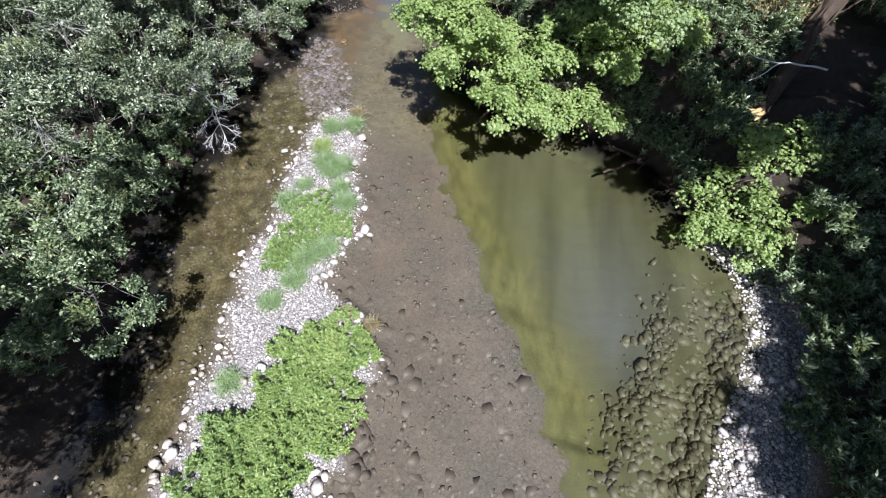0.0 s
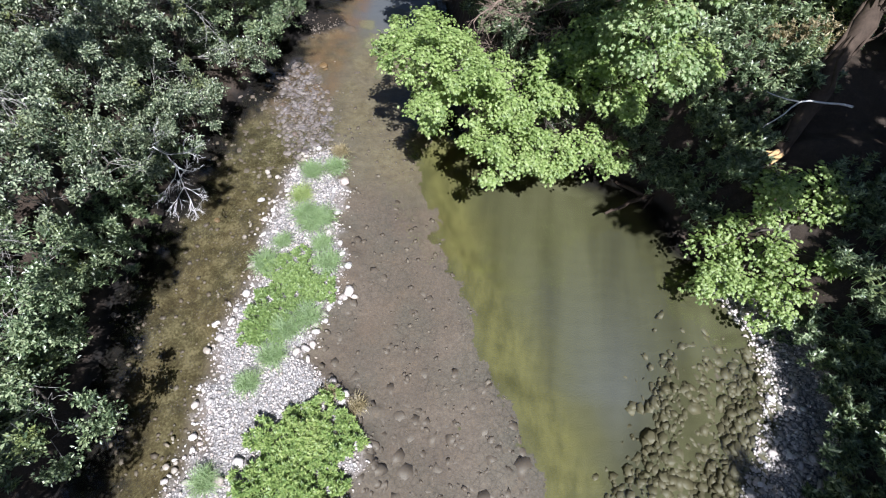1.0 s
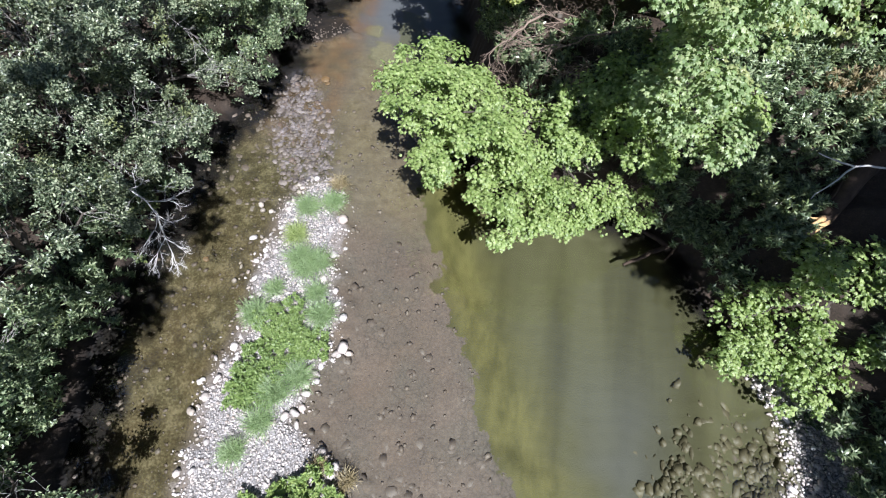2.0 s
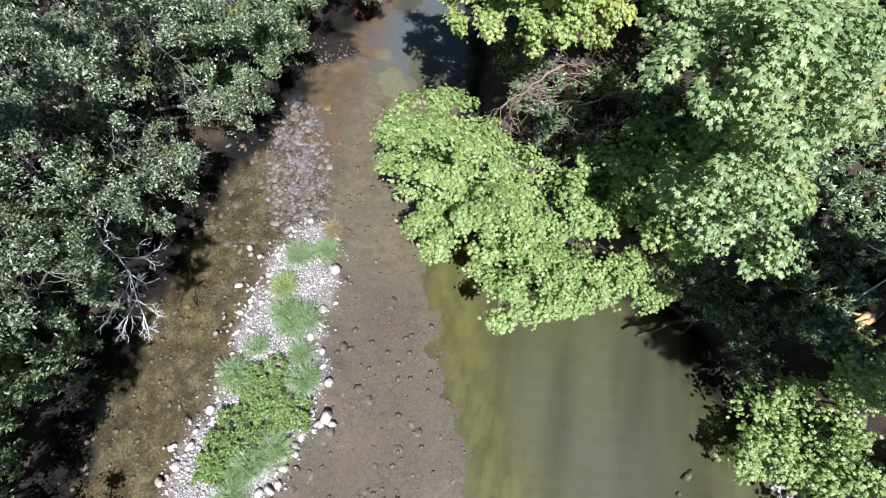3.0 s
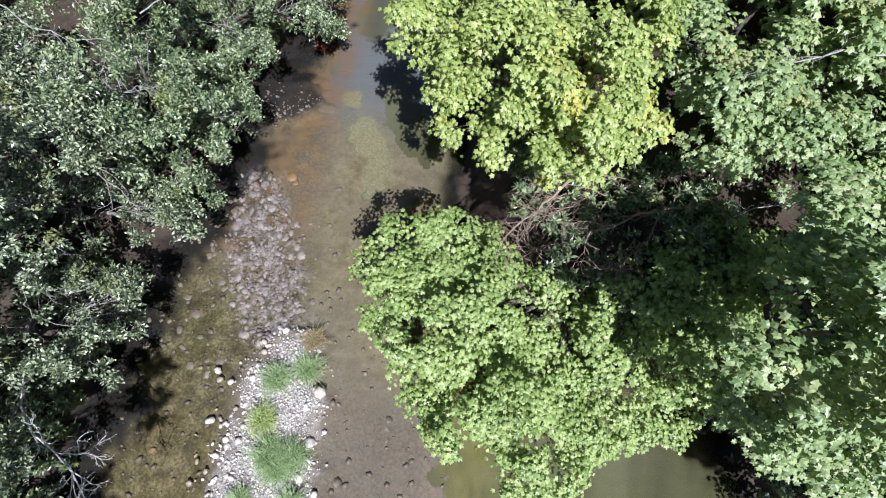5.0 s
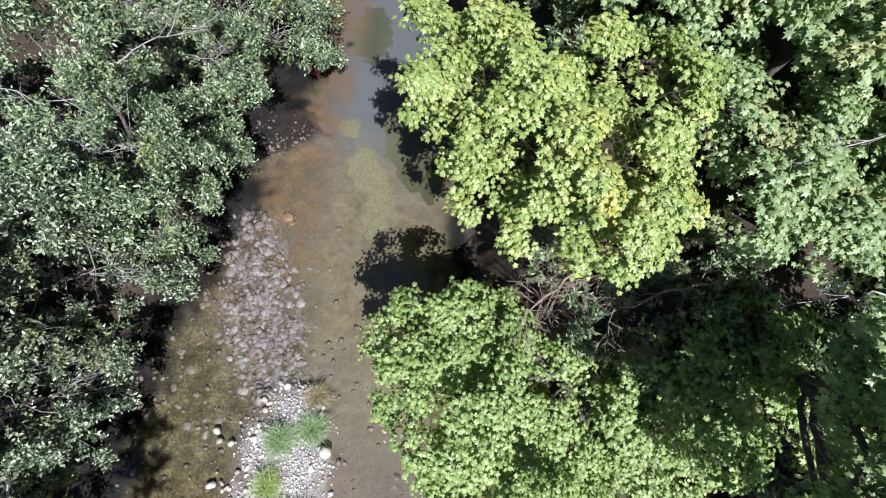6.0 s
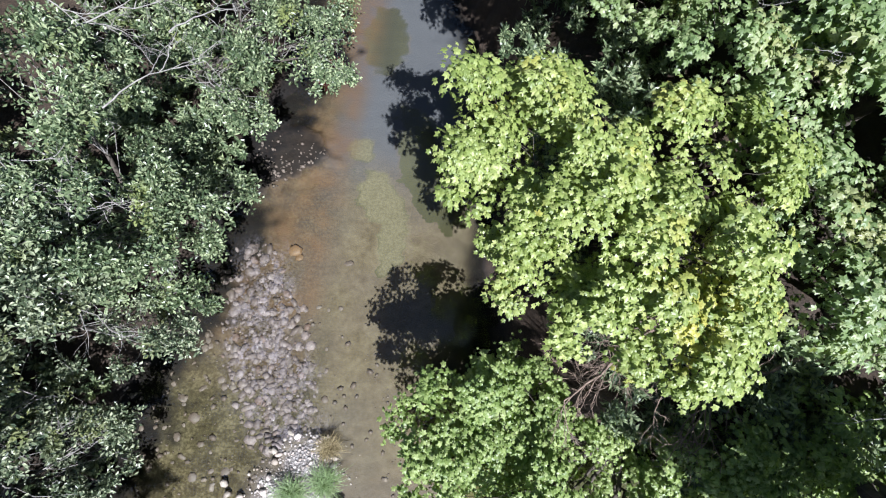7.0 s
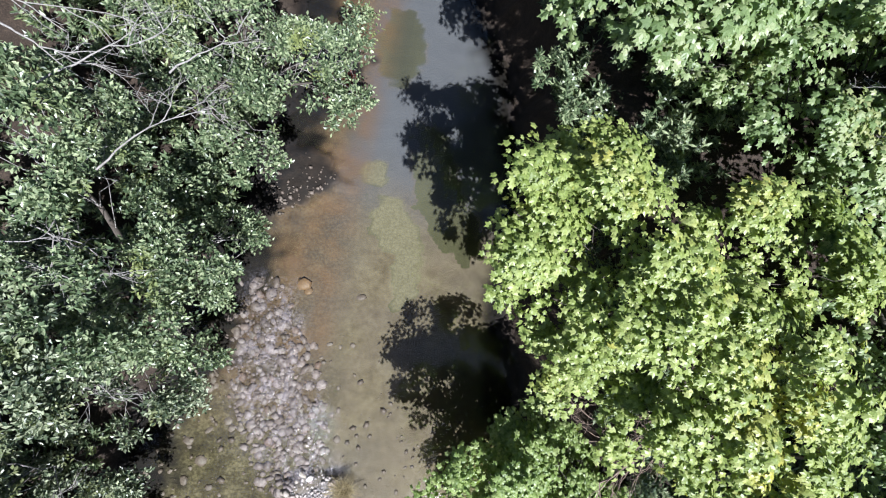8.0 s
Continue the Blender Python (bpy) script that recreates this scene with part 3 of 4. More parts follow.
# ---- stones ----
def stone_shape(rng, seg=7, rings=4):
    """A river-worn stone, a unit across: a squashed, lumpy ball."""
    v = [(0, 0, 1.0)]
    for i in range(1, rings):
        t = math.pi * i / rings
        v += [(math.sin(t) * math.cos(2 * math.pi * (j + 0.5 * (i % 2)) / seg), math.sin(t) * math.sin(2 * math.pi * (j + 0.5 * (i % 2)) / seg), math.cos(t)) for j in range(seg)]
    v.append((0, 0, -1.0))
    v = np.array(v)
    v = np.sign(v) * np.abs(v) ** 0.8
    v = v * (1 + 0.24 * wave(v, 1.5, rng.uniform(0, 20))[:, None] + rng.normal(0, 0.09, (len(v), 1)))
    v = v * (0.5 * rng.uniform(0.8, 1.15), 0.5 * rng.uniform(0.6, 0.9), 0.5 * rng.uniform(0.36, 0.62))
    f = [(0, 1 + j, 1 + (j + 1) % seg) for j in range(seg)]
    for i in range(rings - 2):
        for j in range(seg):
            a, b = 1 + i * seg + j, 1 + i * seg + (j + 1) % seg
            f += [(a, a + seg, b), (b, a + seg, b + seg)]
    last = len(v) - 1
    f += [(last, last - seg + (j + 1) % seg, last - seg + j) for j in range(seg)]
    return v, np.array(f)


SHAPES = [stone_shape(np.random.default_rng(40 + k)) for k in range(9)]
PEBBLES = [stone_shape(np.random.default_rng(60 + k), 5, 3) for k in range(8)]


def scatter_stones(pile, xy, size, sink, rng, shapes=SHAPES, flat=1.0):
    """Many stones joined into one mesh, lying on the land."""
    z, _ = land(xy[:, 0], xy[:, 1])
    kind = rng.integers(0, len(shapes), len(xy))
    th = rng.uniform(0, 2 * np.pi, len(xy))
    for k, (v, f) in enumerate(shapes):
        m = kind == k
        c, s = np.cos(th[m])[:, None], np.sin(th[m])[:, None]
        x = v[None, :, 0] * c - v[None, :, 1] * s
        y = v[None, :, 0] * s + v[None, :, 1] * c
        p = np.stack([x, y, np.broadcast_to(v[None, :, 2] * flat, x.shape)], -1) * size[m][:, None, None]
        p = p + np.stack([xy[m, 0], xy[m, 1], z[m] + size[m] * (0.25 - sink)], -1)[:, None]
        g = (np.arange(m.sum()) * len(v))[:, None, None] + f[None]
        if m.any():
            pile.add(p.reshape(-1, 3), g.reshape(-1, 3))


STONE_MESHES = {}


def single_stones(parent, xy, size, material, rng, sink=0.0, flat=1.0, name="stone"):
    """Stones that can be told apart: an object each, on shared meshes."""
    key = material.name
    if key not in STONE_MESHES:
        STONE_MESHES[key] = [Pile().add(v, f).mesh("stone", material) for v, f in SHAPES]
    z, _ = land(xy[:, 0], xy[:, 1])
    for (x, y), h, s in zip(xy, z, size):
        ob = new(name, STONE_MESHES[key][rng.integers(len(SHAPES))])
        ob.parent = parent
        ob.location = (x, y, h + s * (0.2 - sink))
        ob.rotation_euler = (rng.normal(0, 0.12), rng.normal(0, 0.12), rng.uniform(0, 6.28))
        ob.scale = (s, s, s * flat)


def pick(rng, n, x0, x1, y0, y1, test):
    xy = np.stack([rng.uniform(x0, x1, n), rng.uniform(y0, y1, n)], -1)
    return xy[test(xy[:, 0], xy[:, 1])]


def gravel_sheet(name, x0, x1, y0, y1, test, pile, label):
    """A bed of gravel just proud of the ground, with its small stones."""
    ax, ay, af = sheet(np.arange(x0, x1, 0.12), np.arange(y0, y1, 0.12))
    keep = test(ax, ay).ravel()
    af = af[keep[af].all(1)]
    az, az_zones = land(ax, ay)
    me = Pile().add(np.stack([ax, ay, az + 0.006], -1), af).mesh(name, GROUND)
    set_zones(me, az_zones)
    ob = tagged(new(name, me), label, "gravel", kind="structure")
    tagged(new("gravel", pile.mesh("gravel", STONE_DRY)), "loose pale pebbles covering the gravel", "gravel", kind="stuff")
    return ob


rng = np.random.default_rng(7)
pebbles = Pile()
xy = pick(rng, 34000, -4.9, 0.6, -4, 13.2, lambda x, y: bar_inside(x, y) > -0.05 + 0.2 * rng.normal(size=len(x)))
scatter_stones(pebbles, xy, 0.028 + 0.085 * rng.random(len(xy)) ** 3, 0.1, rng, PEBBLES)
gravel_bar = gravel_sheet("gravel_bar", -5.0, 0.8, -4.0, 13.0, lambda x, y: bar_inside(x, y) > -0.1, pebbles, "pale sunlit gravel bar of small stones in the river")
right_gravel = Pile()


def right_shelf(x, y):
    d = x - line(y, RIGHT_SHORE)
    return (d > -0.35) & (d < line(y, [(-5, 2.0), (3, 1.8), (7, 1.2), (9, 0.6), (10, 0.3)]))


xy = pick(rng, 16000, 8.3, 14, -4, 9.5, right_shelf)
scatter_stones(right_gravel, xy, 0.05 + 0.10 * rng.random(len(xy)) ** 2, 0.1, rng, PEBBLES)
shore_gravel = gravel_sheet("shore_gravel", 8.0, 14.0, -4.0, 9.5, lambda x, y: right_shelf(x, y) & (x > line(y, RIGHT_SHORE)), right_gravel, "grey gravel shore beside the bank, partly shaded")

bed_stones, silt_stones, bed_slabs = Pile(), Pile(), Pile()
xy = pick(rng, 5200, -8, 5.5, -4, 24, lambda x, y: (bar_inside(x, y) < 0) & (x < line(y, SILT_EDGE)) & (x < line(y, RIGHT_SHORE)) & (rng.random(len(x)) < np.where(x < -4, 0.9, 0.5) * step(16.5, 13.5, y)))
scatter_stones(bed_stones, xy, 0.05 + 0.17 * rng.random(len(xy)) ** 3, 0.3, rng, PEBBLES)
bed = tagged(new("riverbed_stones", bed_stones.mesh("riverbed_stones", STONE_WET)), "brown silt-covered stones lying under shallow water", "stones", kind="stuff")
xy = pick(rng, 10500, 4.5, 11.8, -3, 9.5, lambda x, y: (rng.random(len(x)) < 0.9 * step(8.6, 4.5, y) * step(-1.7, 0.6, x - line(y, POOL_R))) & (x > line(y, POOL_R) - 0.4 + 0.7 * rng.normal(size=len(x))) & (x < line(y, RIGHT_SHORE) + 0.2))
scatter_stones(silt_stones, xy, 0.18 + 0.42 * rng.random(len(xy)) ** 1.6, 0.375, rng, flat=0.5)
xy = pick(rng, 2600, -1.6, 6.2, -4, 12, lambda x, y: (bar_inside(x, y) < -0.15) & (x < line(y, SILT_EDGE) - 0.1) & (rng.random(len(x)) < 0.07 + 0.75 * step(7.5, 2.0, y)))
scatter_stones(bed_slabs, xy, 0.22 + 0.6 * rng.random(len(xy)) ** 2.2, 0.382, rng, flat=0.5)
riffle_stones = Pile()
xy = pick(rng, 1900, -6.6, -2.6, 11.8, 17.4, lambda x, y: (bar_inside(x, y) < -0.1) & (((x + 5.0 - 0.35 * (14.6 - y)) / 1.1) ** 2 + ((y - 14.4) / 2.6) ** 2 < rng.uniform(0.3, 1.3, len(x))))
scatter_stones(riffle_stones, xy, 0.08 + 0.24 * rng.random(len(xy)) ** 2, 0.29, rng, flat=0.6)
tagged(new("riffle_stones", riffle_stones.mesh("riffle_stones", STONE_RIFFLE)), "pale pinkish stones breaking the water of the riffle", "stones", kind="stuff")
spit_stones = Pile()
xy = pick(rng, 420, -6.5, -4.7, 18.8, 20.7, lambda x, y: (y > 18.9 + 0.95 * (x + 5.75)) & (y < 20.6 - 0.35 * (x + 5.7)) & (rng.random(len(x)) < step(20.7, 19.0, y)))
scatter_stones(spit_stones, xy, 0.04 + 0.12 * rng.random(len(xy)) ** 3, 0.1, rng, PEBBLES)
tagged(new("spit_stones", spit_stones.mesh("spit_stones", STONE_WET)), "small brown stones lying on the near-black patch of shore", "stones", kind="stuff")
silted = tagged(new("silted_cobbles", silt_stones.mesh("silted_cobbles", STONE_SILT)), "olive silt-covered cobbles under clear water", "stones", kind="stuff")

tagged(new("riverbed_cobbles", bed_slabs.mesh("riverbed_cobbles", STONE_BED)), "flat reddish-brown cobbles bedded in silt under the water", "stones", kind="stuff")

# ---- trees and bushes of the right bank ----
rng = np.random.default_rng(11)


def on_land(x, y):
    return (x, y, land_z(x, y))


grow_tree("maple_tree", on_land(3.9, 14.9), [(3.6, 13.8, 2.7, 1.1, 0.8, 0.6), (0.4, 12.9, 3.8, 1.2, 1.3, 1.15), (1.5, 11.75, 3.5, 1.2, 1.0, 1.3), (2.9, 11.2, 2.6, 1.15, 0.85, 0.95), (2.3, 13.2, 3.0, 1.4, 1.2, 0.8),
          (-0.1, 14.2, 2.4, 0.85, 0.75, 0.7), (-0.4, 13.6, 3.7, 0.75, 0.7, 0.6), (2.9, 10.75, 2.7, 0.75, 0.6, 0.6), (3.9, 11.7, 2.4, 1.0, 0.65, 0.8), (5.1, 12.0, 1.9, 1.25, 0.75, 0.75), (6.6, 12.6, 1.4, 0.7, 0.5, 0.6), (0.9, 14.2, 3.0, 0.9, 0.7, 0.75), (1.4, 14.8, 3.0, 0.8, 0.6, 0.6), (1.05, 15.05, 2.3, 0.75, 0.5, 0.45), (0.75, 15.3, 1.9, 0.6, 0.5, 0.4), (1.3, 14.6, 2.5, 0.7, 0.5, 0.5), (-0.45, 14.6, 3.8, 0.55, 0.4, 0.45), (0.3, 14.75, 3.7, 0.6, 0.4, 0.5), (-0.95, 14.1, 3.7, 0.4, 0.4, 0.4)], MAPLE_BRIGHT, rng, "maple",
          "bright green broad-leaved maple leaning out over the river", 0.13, 31, 0.102, clump=(0.18, 0.38), gap=0.82, count=12, fill=0.1, twigs=5)
grow_tree("maple_tree", on_land(6.6, 15.4), [(4.35, 13.1, 8.2, 0.85, 0.9, 0.7), (5.6, 12.9, 8.0, 0.95, 0.95, 0.9), (5.3, 12.3, 7.0, 0.7, 0.6, 0.8), (5.6, 12.3, 6.0, 0.8, 0.65, 0.9), (6.2, 12.1, 5.4, 0.65, 0.55, 0.75), (5.9, 14.4, 7.4, 1.1, 1.0, 0.9), (7.0, 15.0, 6.2, 1.0, 0.9, 0.8), (5.35, 13.8, 6.7, 0.6, 0.6, 0.5), (6.1, 14.0, 6.2, 0.65, 0.55, 0.5)],
          MAPLE_PALE, rng, "maple", "tall pale green broad-leaved maple on the earthen bank", 0.18, 26, 0.108, clump=(0.24, 0.46), gap=0.62, count=13, fill=0.08, twigs=6)
grow_tree("maple_tree", on_land(5.6, 14.9), [(4.3, 13.7, 3.3, 1.0, 0.8, 0.6), (5.5, 13.4, 3.4, 1.0, 0.8, 0.7), (4.7, 14.9, 4.0, 1.2, 0.8, 0.6), (6.6, 13.9, 3.8, 1.0, 0.8, 0.7), (6.2, 15.0, 4.4, 1.1, 0.8, 0.6), (7.8, 14.6, 4.0, 1.0, 0.8, 0.6)],
          MAPLE_BRIGHT, rng, "maple", "young maple in the deep shade of a taller one", 0.09, 26, 0.12, clump=(0.3, 0.55), gap=0.2, count=11)
grow_tree("maple_tree", on_land(3.3, 17.8), [(0.9, 17.5, 6.0, 1.1, 0.9, 1.0), (-1.45, 19.0, 5.8, 0.6, 0.75, 0.6), (2.0, 17.35, 6.2, 1.0, 1.0, 1.0), (0.1, 19.0, 5.6, 1.2, 0.9, 1.1), (2.2, 16.1, 6.0, 0.5, 0.45, 0.85),
          (-0.35, 20.0, 5.0, 0.85, 0.5, 0.8), (-0.55, 17.95, 5.3, 0.7, 0.6, 0.7), (0.5, 16.95, 5.2, 0.7, 0.5, 0.6), (1.4, 16.35, 5.7, 0.65, 0.45, 0.6), (2.4, 18.9, 5.8, 1.1, 1.1, 1.0), (3.1, 17.6, 5.5, 0.6, 0.8, 0.7)],
          MAPLE_YELLOW, rng, "maple", "yellowing broad-leaved maple hanging over the water", 0.16, 32, 0.108, clump=(0.19, 0.4), gap=0.84, count=12, fill=0.1, twigs=5)
grow_tree("maple_tree", on_land(6.8, 17.4), [(4.9, 17.5, 5.9, 0.75, 0.8, 0.75), (6.2, 17.2, 5.6, 1.0, 0.8, 0.9), (7.2, 18.0, 5.4, 1.3, 1.2, 1.1), (5.3, 18.9, 5.6, 1.3, 1.0, 1.0), (4.3, 20.1, 5.3, 1.2, 0.8, 0.9)],
          MAPLE_PALE, rng, "maple", "pale green broad-leaved maple in full leaf", 0.16, 21, 0.12, clump=(0.22, 0.44), gap=0.62, count=11, fill=0.06, twigs=8)
grow_tree("maple_tree", on_land(5.2, 22.8), [(2.6, 21.7, 5.6, 0.9, 0.8, 0.8), (3.6, 22.3, 6.0, 1.0, 0.9, 0.9), (4.9, 22.0, 6.2, 1.1, 1.0, 0.9), (4.2, 21.1, 5.8, 0.9, 0.8, 0.8), (3.0, 23.3, 5.6, 1.0, 0.9, 0.8), (4.6, 23.6, 6.0, 1.1, 1.0, 0.9), (1.8, 22.6, 4.9, 0.8, 0.8, 0.7), (6.2, 22.8, 6.0, 1.1, 1.0, 0.9)],
          MAPLE_PALE, rng, "maple", "pale dry-looking maple with bare grey twigs among its leaves", 0.15, 20, 0.12, clump=(0.22, 0.44), gap=0.6, count=11, fill=0.06, twigs=14)
grow_tree("maple_tree", on_land(11.6, 10.6), [(9.5, 10.0, 1.0, 0.8, 0.55, 0.45), (10.3, 8.9, 0.65, 0.95, 0.6, 0.42), (11.4, 8.3, 0.9, 0.55, 0.75, 0.5), (11.7, 9.3, 1.7, 0.75, 0.8, 0.6), (11.0, 10.9, 2.5, 0.75, 0.75, 0.75), (10.7, 10.2, 1.5, 0.8, 0.6, 0.5), (11.9, 11.1, 2.7, 0.65, 0.6, 0.6)],
          MAPLE_BRIGHT, rng, "maple", "small bright green maple sapling over the shore", 0.09, 26, 0.12, gap=0.3, count=9, twigs=4, clump=(0.2, 0.4))
filler = [(6.2, 21.3, 4.6), (1.2, 24.2, 4.2), (9.4, 19.3, 5.0), (10.5, 22.5, 5.2), (13.2, 18.5, 4.6), (14.5, 22.5, 5), (7.0, 25.5, 5), (1.5, 27.5, 4.2), (12.0, 26.5, 5), (18, 20, 5), (18.5, 26, 5.2), (4.5, 30, 5), (10, 31, 5), (16, 31, 5), (22, 31, 5), (23, 25, 5)]
far_lobes = [(0, 0, 0, 1.6, 1.5, 1.2), (1.5, 0.6, -0.5, 1.3, 1.3, 1.1), (-1.4, 0.7, -0.6, 1.3, 1.2, 1.0), (0.3, -1.5, -0.6, 1.3, 1.1, 1.0), (-0.4, 1.7, -0.3, 1.3, 1.2, 1.1)]
first = None
for n, (x, y, h) in enumerate(filler):
    b = on_land(x, y)
    if first is None:
        first = grow_tree("maple_tree", b, [(l[0] + x, l[1] + y, l[2] + b[2] + h - 1.6, *l[3:]) for l in far_lobes], MAPLE_PALE, rng, "maple",
                          "broad-leaved maple deep in the riverside wood", 0.15, 17, 0.15, group="maples of the wood", clump=(0.3, 0.55), gap=0.4, count=8, twigs=5)
    else:
        copy_thing(first, pose(b[0], b[1], b[2] + 0.4 * math.sin(n * 2.1) - 0.4, 0, 0, n * 77.0))

# unseen tall trees, added so that shade falls on the gravel, the bank and the water
def tall_tree(x, y, lean_x, lean_y, label):
    b = on_land(x, y)
    lobes = [(x + lean_x + l[0], y + lean_y + l[1], b[2] + l[2], *l[3:]) for l in
             ((0, 0, 13.5, 2.4, 2.1, 1.7), (-1.2, 1.2, 15.3, 1.9, 1.8, 1.6), (1.3, -1.0, 15.8, 2.0, 1.9, 1.7), (0.3, 0.5, 17.5, 1.7, 1.7, 1.6))]
    return grow_tree("unseen_shade_tree", b, lobes, ALDER_GREEN, rng, "alder", label, 0.34, 19, 0.36, BARK_DARK, 6, 0.1, group="tall shore trees", count=6, clump=(0.5, 0.8))


tall = tall_tree(19.6, 0.0, 0.6, -3.7, "tall tree standing back out of view, added to shade the shore")
for x, y in ((18.2, -4.2), (19.4, 1.5), (21.0, 6.2)):
    copy_thing(tall, pose(*on_land(x, y), 0, 0, 12 * math.sin(x)))
b = on_land(18.4, 9.8)
grow_tree("unseen_shade_tree", b, [(11.5, 6.7, 14.0, 1.6, 1.1, 1.0), (11.7, 5.2, 13.6, 1.4, 0.9, 0.9), (15.4, 7.0, 15.0, 1.6, 1.2, 1.3), (17.0, 6.6, 15.6, 2.1, 2.0, 1.7), (18.4, 9.2, 15.2, 2.0, 2.0, 1.6), (17.4, 3.6, 15.0, 1.7, 1.5, 1.4)],
          ALDER_GREEN, rng, "alder", "broad tall tree out of view, added to shade the bank", 0.42, 18, 0.36, BARK_DARK, 6, 0.1, group="tall shore trees", count=6, clump=(0.5, 0.8))
# added out of view: two crown lobes that darken the far right bank
b = on_land(10.0, 21.5)
grow_tree("unseen_shade_tree", b, [(1.4, 19.6, 14.8, 1.2, 1.1, 1.0), (2.4, 20.2, 15.2, 1.0, 0.9, 0.9)],
          ALDER_GREEN, rng, "alder", "unseen tall tree added to shade the far bank and water", 0.34, 12, 0.34, BARK_DARK, 6, 0.1, group="tall shore trees", count=6, clump=(0.5, 0.8))
# added out of view: lobes set where their shade should darken channel and alders
b = on_land(-14.5, 5.5)
grow_tree("unseen_shade_tree", b, [(-13.6, 2.0, 16.0, 1.3, 1.2, 1.0), (-3.4, -0.5, 14.2, 0.3, 0.6, 0.4), (-3.3, 2.4, 14.1, 0.3, 0.7, 0.4), (-6.3, 6.7, 14.2, 1.0, 0.9, 0.8), (-6.2, 8.8, 14.6, 0.8, 0.8, 0.7)],
          ALDER_GREEN, rng, "alder", "unseen tall tree added to shade the side channel and alders", 0.22, 14, 0.34, BARK_DARK, 4, 0.6, group="tall shore trees", count=6, clump=(0.3, 0.5), top=(-14.0, 2.6, 15.0))
# unseen alder, added so its crown shades the near left shore
b = on_land(-9.4, -3.6)
grow_tree("alder_tree", b, [(-5.4, -2.2, 6.0, 1.3, 1.1, 0.9), (-6.9, -1.3, 6.3, 1.4, 1.1, 1.0), (-8.6, -0.9, 6.2, 1.5, 1.2, 1.0), (-6.4, -3.2, 6.8, 1.6, 1.1, 1.0), (-9.6, 0.4, 6.0, 1.2, 1.0, 0.9), (-5.5, -0.7, 5.8, 1.2, 1.0, 0.8), (-7.0, 0.1, 5.7, 1.3, 0.9, 0.8), (-4.9, -3.4, 6.0, 1.3, 1.1, 0.9), (-8.4, -2.4, 6.0, 1.4, 1.1, 0.9)], ALDER, rng, "alder",
          "tall alder out of view, added to shade the left water's edge", 0.2, 26, 0.11, BARK, 10, 0.1)

# ---- trees of the left bank ----
rng = np.random.default_rng(23)
LEFT_TREES = [
    ((-8.8, 3.4), [(-6.3, 2.6, 2.4, 1.35, 1.3, 0.9), (-7.6, 3.9, 3.6, 1.5, 1.4, 1.2), (-7.3, 5.2, 3.3, 0.9, 0.9, 0.8), (-8.6, 2.2, 3.4, 1.4, 1.3, 1.1)], 1),
    ((-9.4, 7.4), [(-7.9, 6.9, 4.3, 1.3, 1.3, 1.0), (-7.2, 8.6, 3.3, 0.9, 0.9, 0.7), (-9.2, 8.6, 4.0, 1.4, 1.4, 1.1), (-9.6, 6.2, 4.4, 1.4, 1.3, 1.1)], 0),
    ((-9.8, 11.4), [(-8.1, 11.7, 2.9, 1.1, 1.0, 0.9), (-7.3, 11.5, 1.6, 0.7, 0.9, 0.7), (-9.3, 10.4, 3.7, 1.3, 1.2, 1.1), (-7.9, 10.0, 2.3, 0.8, 0.9, 0.8), (-7.6, 12.5, 1.5, 0.8, 0.8, 0.7)], 0),
    ((-9.8, 14.2), [(-8.2, 13.8, 4.3, 1.3, 1.1, 1.0), (-7.0, 14.5, 1.7, 0.8, 0.8, 0.7), (-8.4, 15.4, 3.9, 1.2, 1.2, 1.0), (-8.9, 14.4, 2.0, 1.0, 1.2, 0.8)], 0),
    ((-8.8, 17.3), [(-6.9, 16.3, 3.0, 0.9, 0.9, 0.9), (-6.3, 17.5, 1.5, 0.75, 0.8, 0.7), (-6.5, 15.9, 1.6, 0.7, 0.7, 0.7), (-7.6, 16.8, 3.9, 1.2, 1.2, 0.9), (-8.6, 18.7, 4.0, 1.3, 1.2, 1.1), (-6.7, 17.9, 2.7, 0.9, 0.9, 0.8)], 1),
    ((-8.6, 21.0), [(-6.8, 20.2, 2.5, 1.1, 0.9, 0.9), (-5.3, 21.5, 2.3, 1.1, 0.8, 0.8), (-4.7, 22.6, 1.5, 0.9, 0.8, 0.7), (-6.8, 22.4, 2.9, 1.4, 1.2, 1.0)], 1),
]
for (x, y), lobes, green in LEFT_TREES:
    grow_tree("alder_tree", on_land(x, y), lobes, ALDER_GREEN if green else ALDER, rng, "alder", "grey-green alder overhanging the shaded water", 0.15, 25, 0.092, BARK, 16, 0.95, poke=0.12, clump=(0.16, 0.4), count=22, fill=0.06)
alder = None
far_alder = [(0, 0, 0, 1.5, 1.4, 1.1), (1.3, 0.5, -0.6, 1.2, 1.2, 1.0), (-1.3, 0.8, -0.5, 1.2, 1.2, 1.0), (0.2, -1.4, -0.8, 1.2, 1.1, 1.0)]
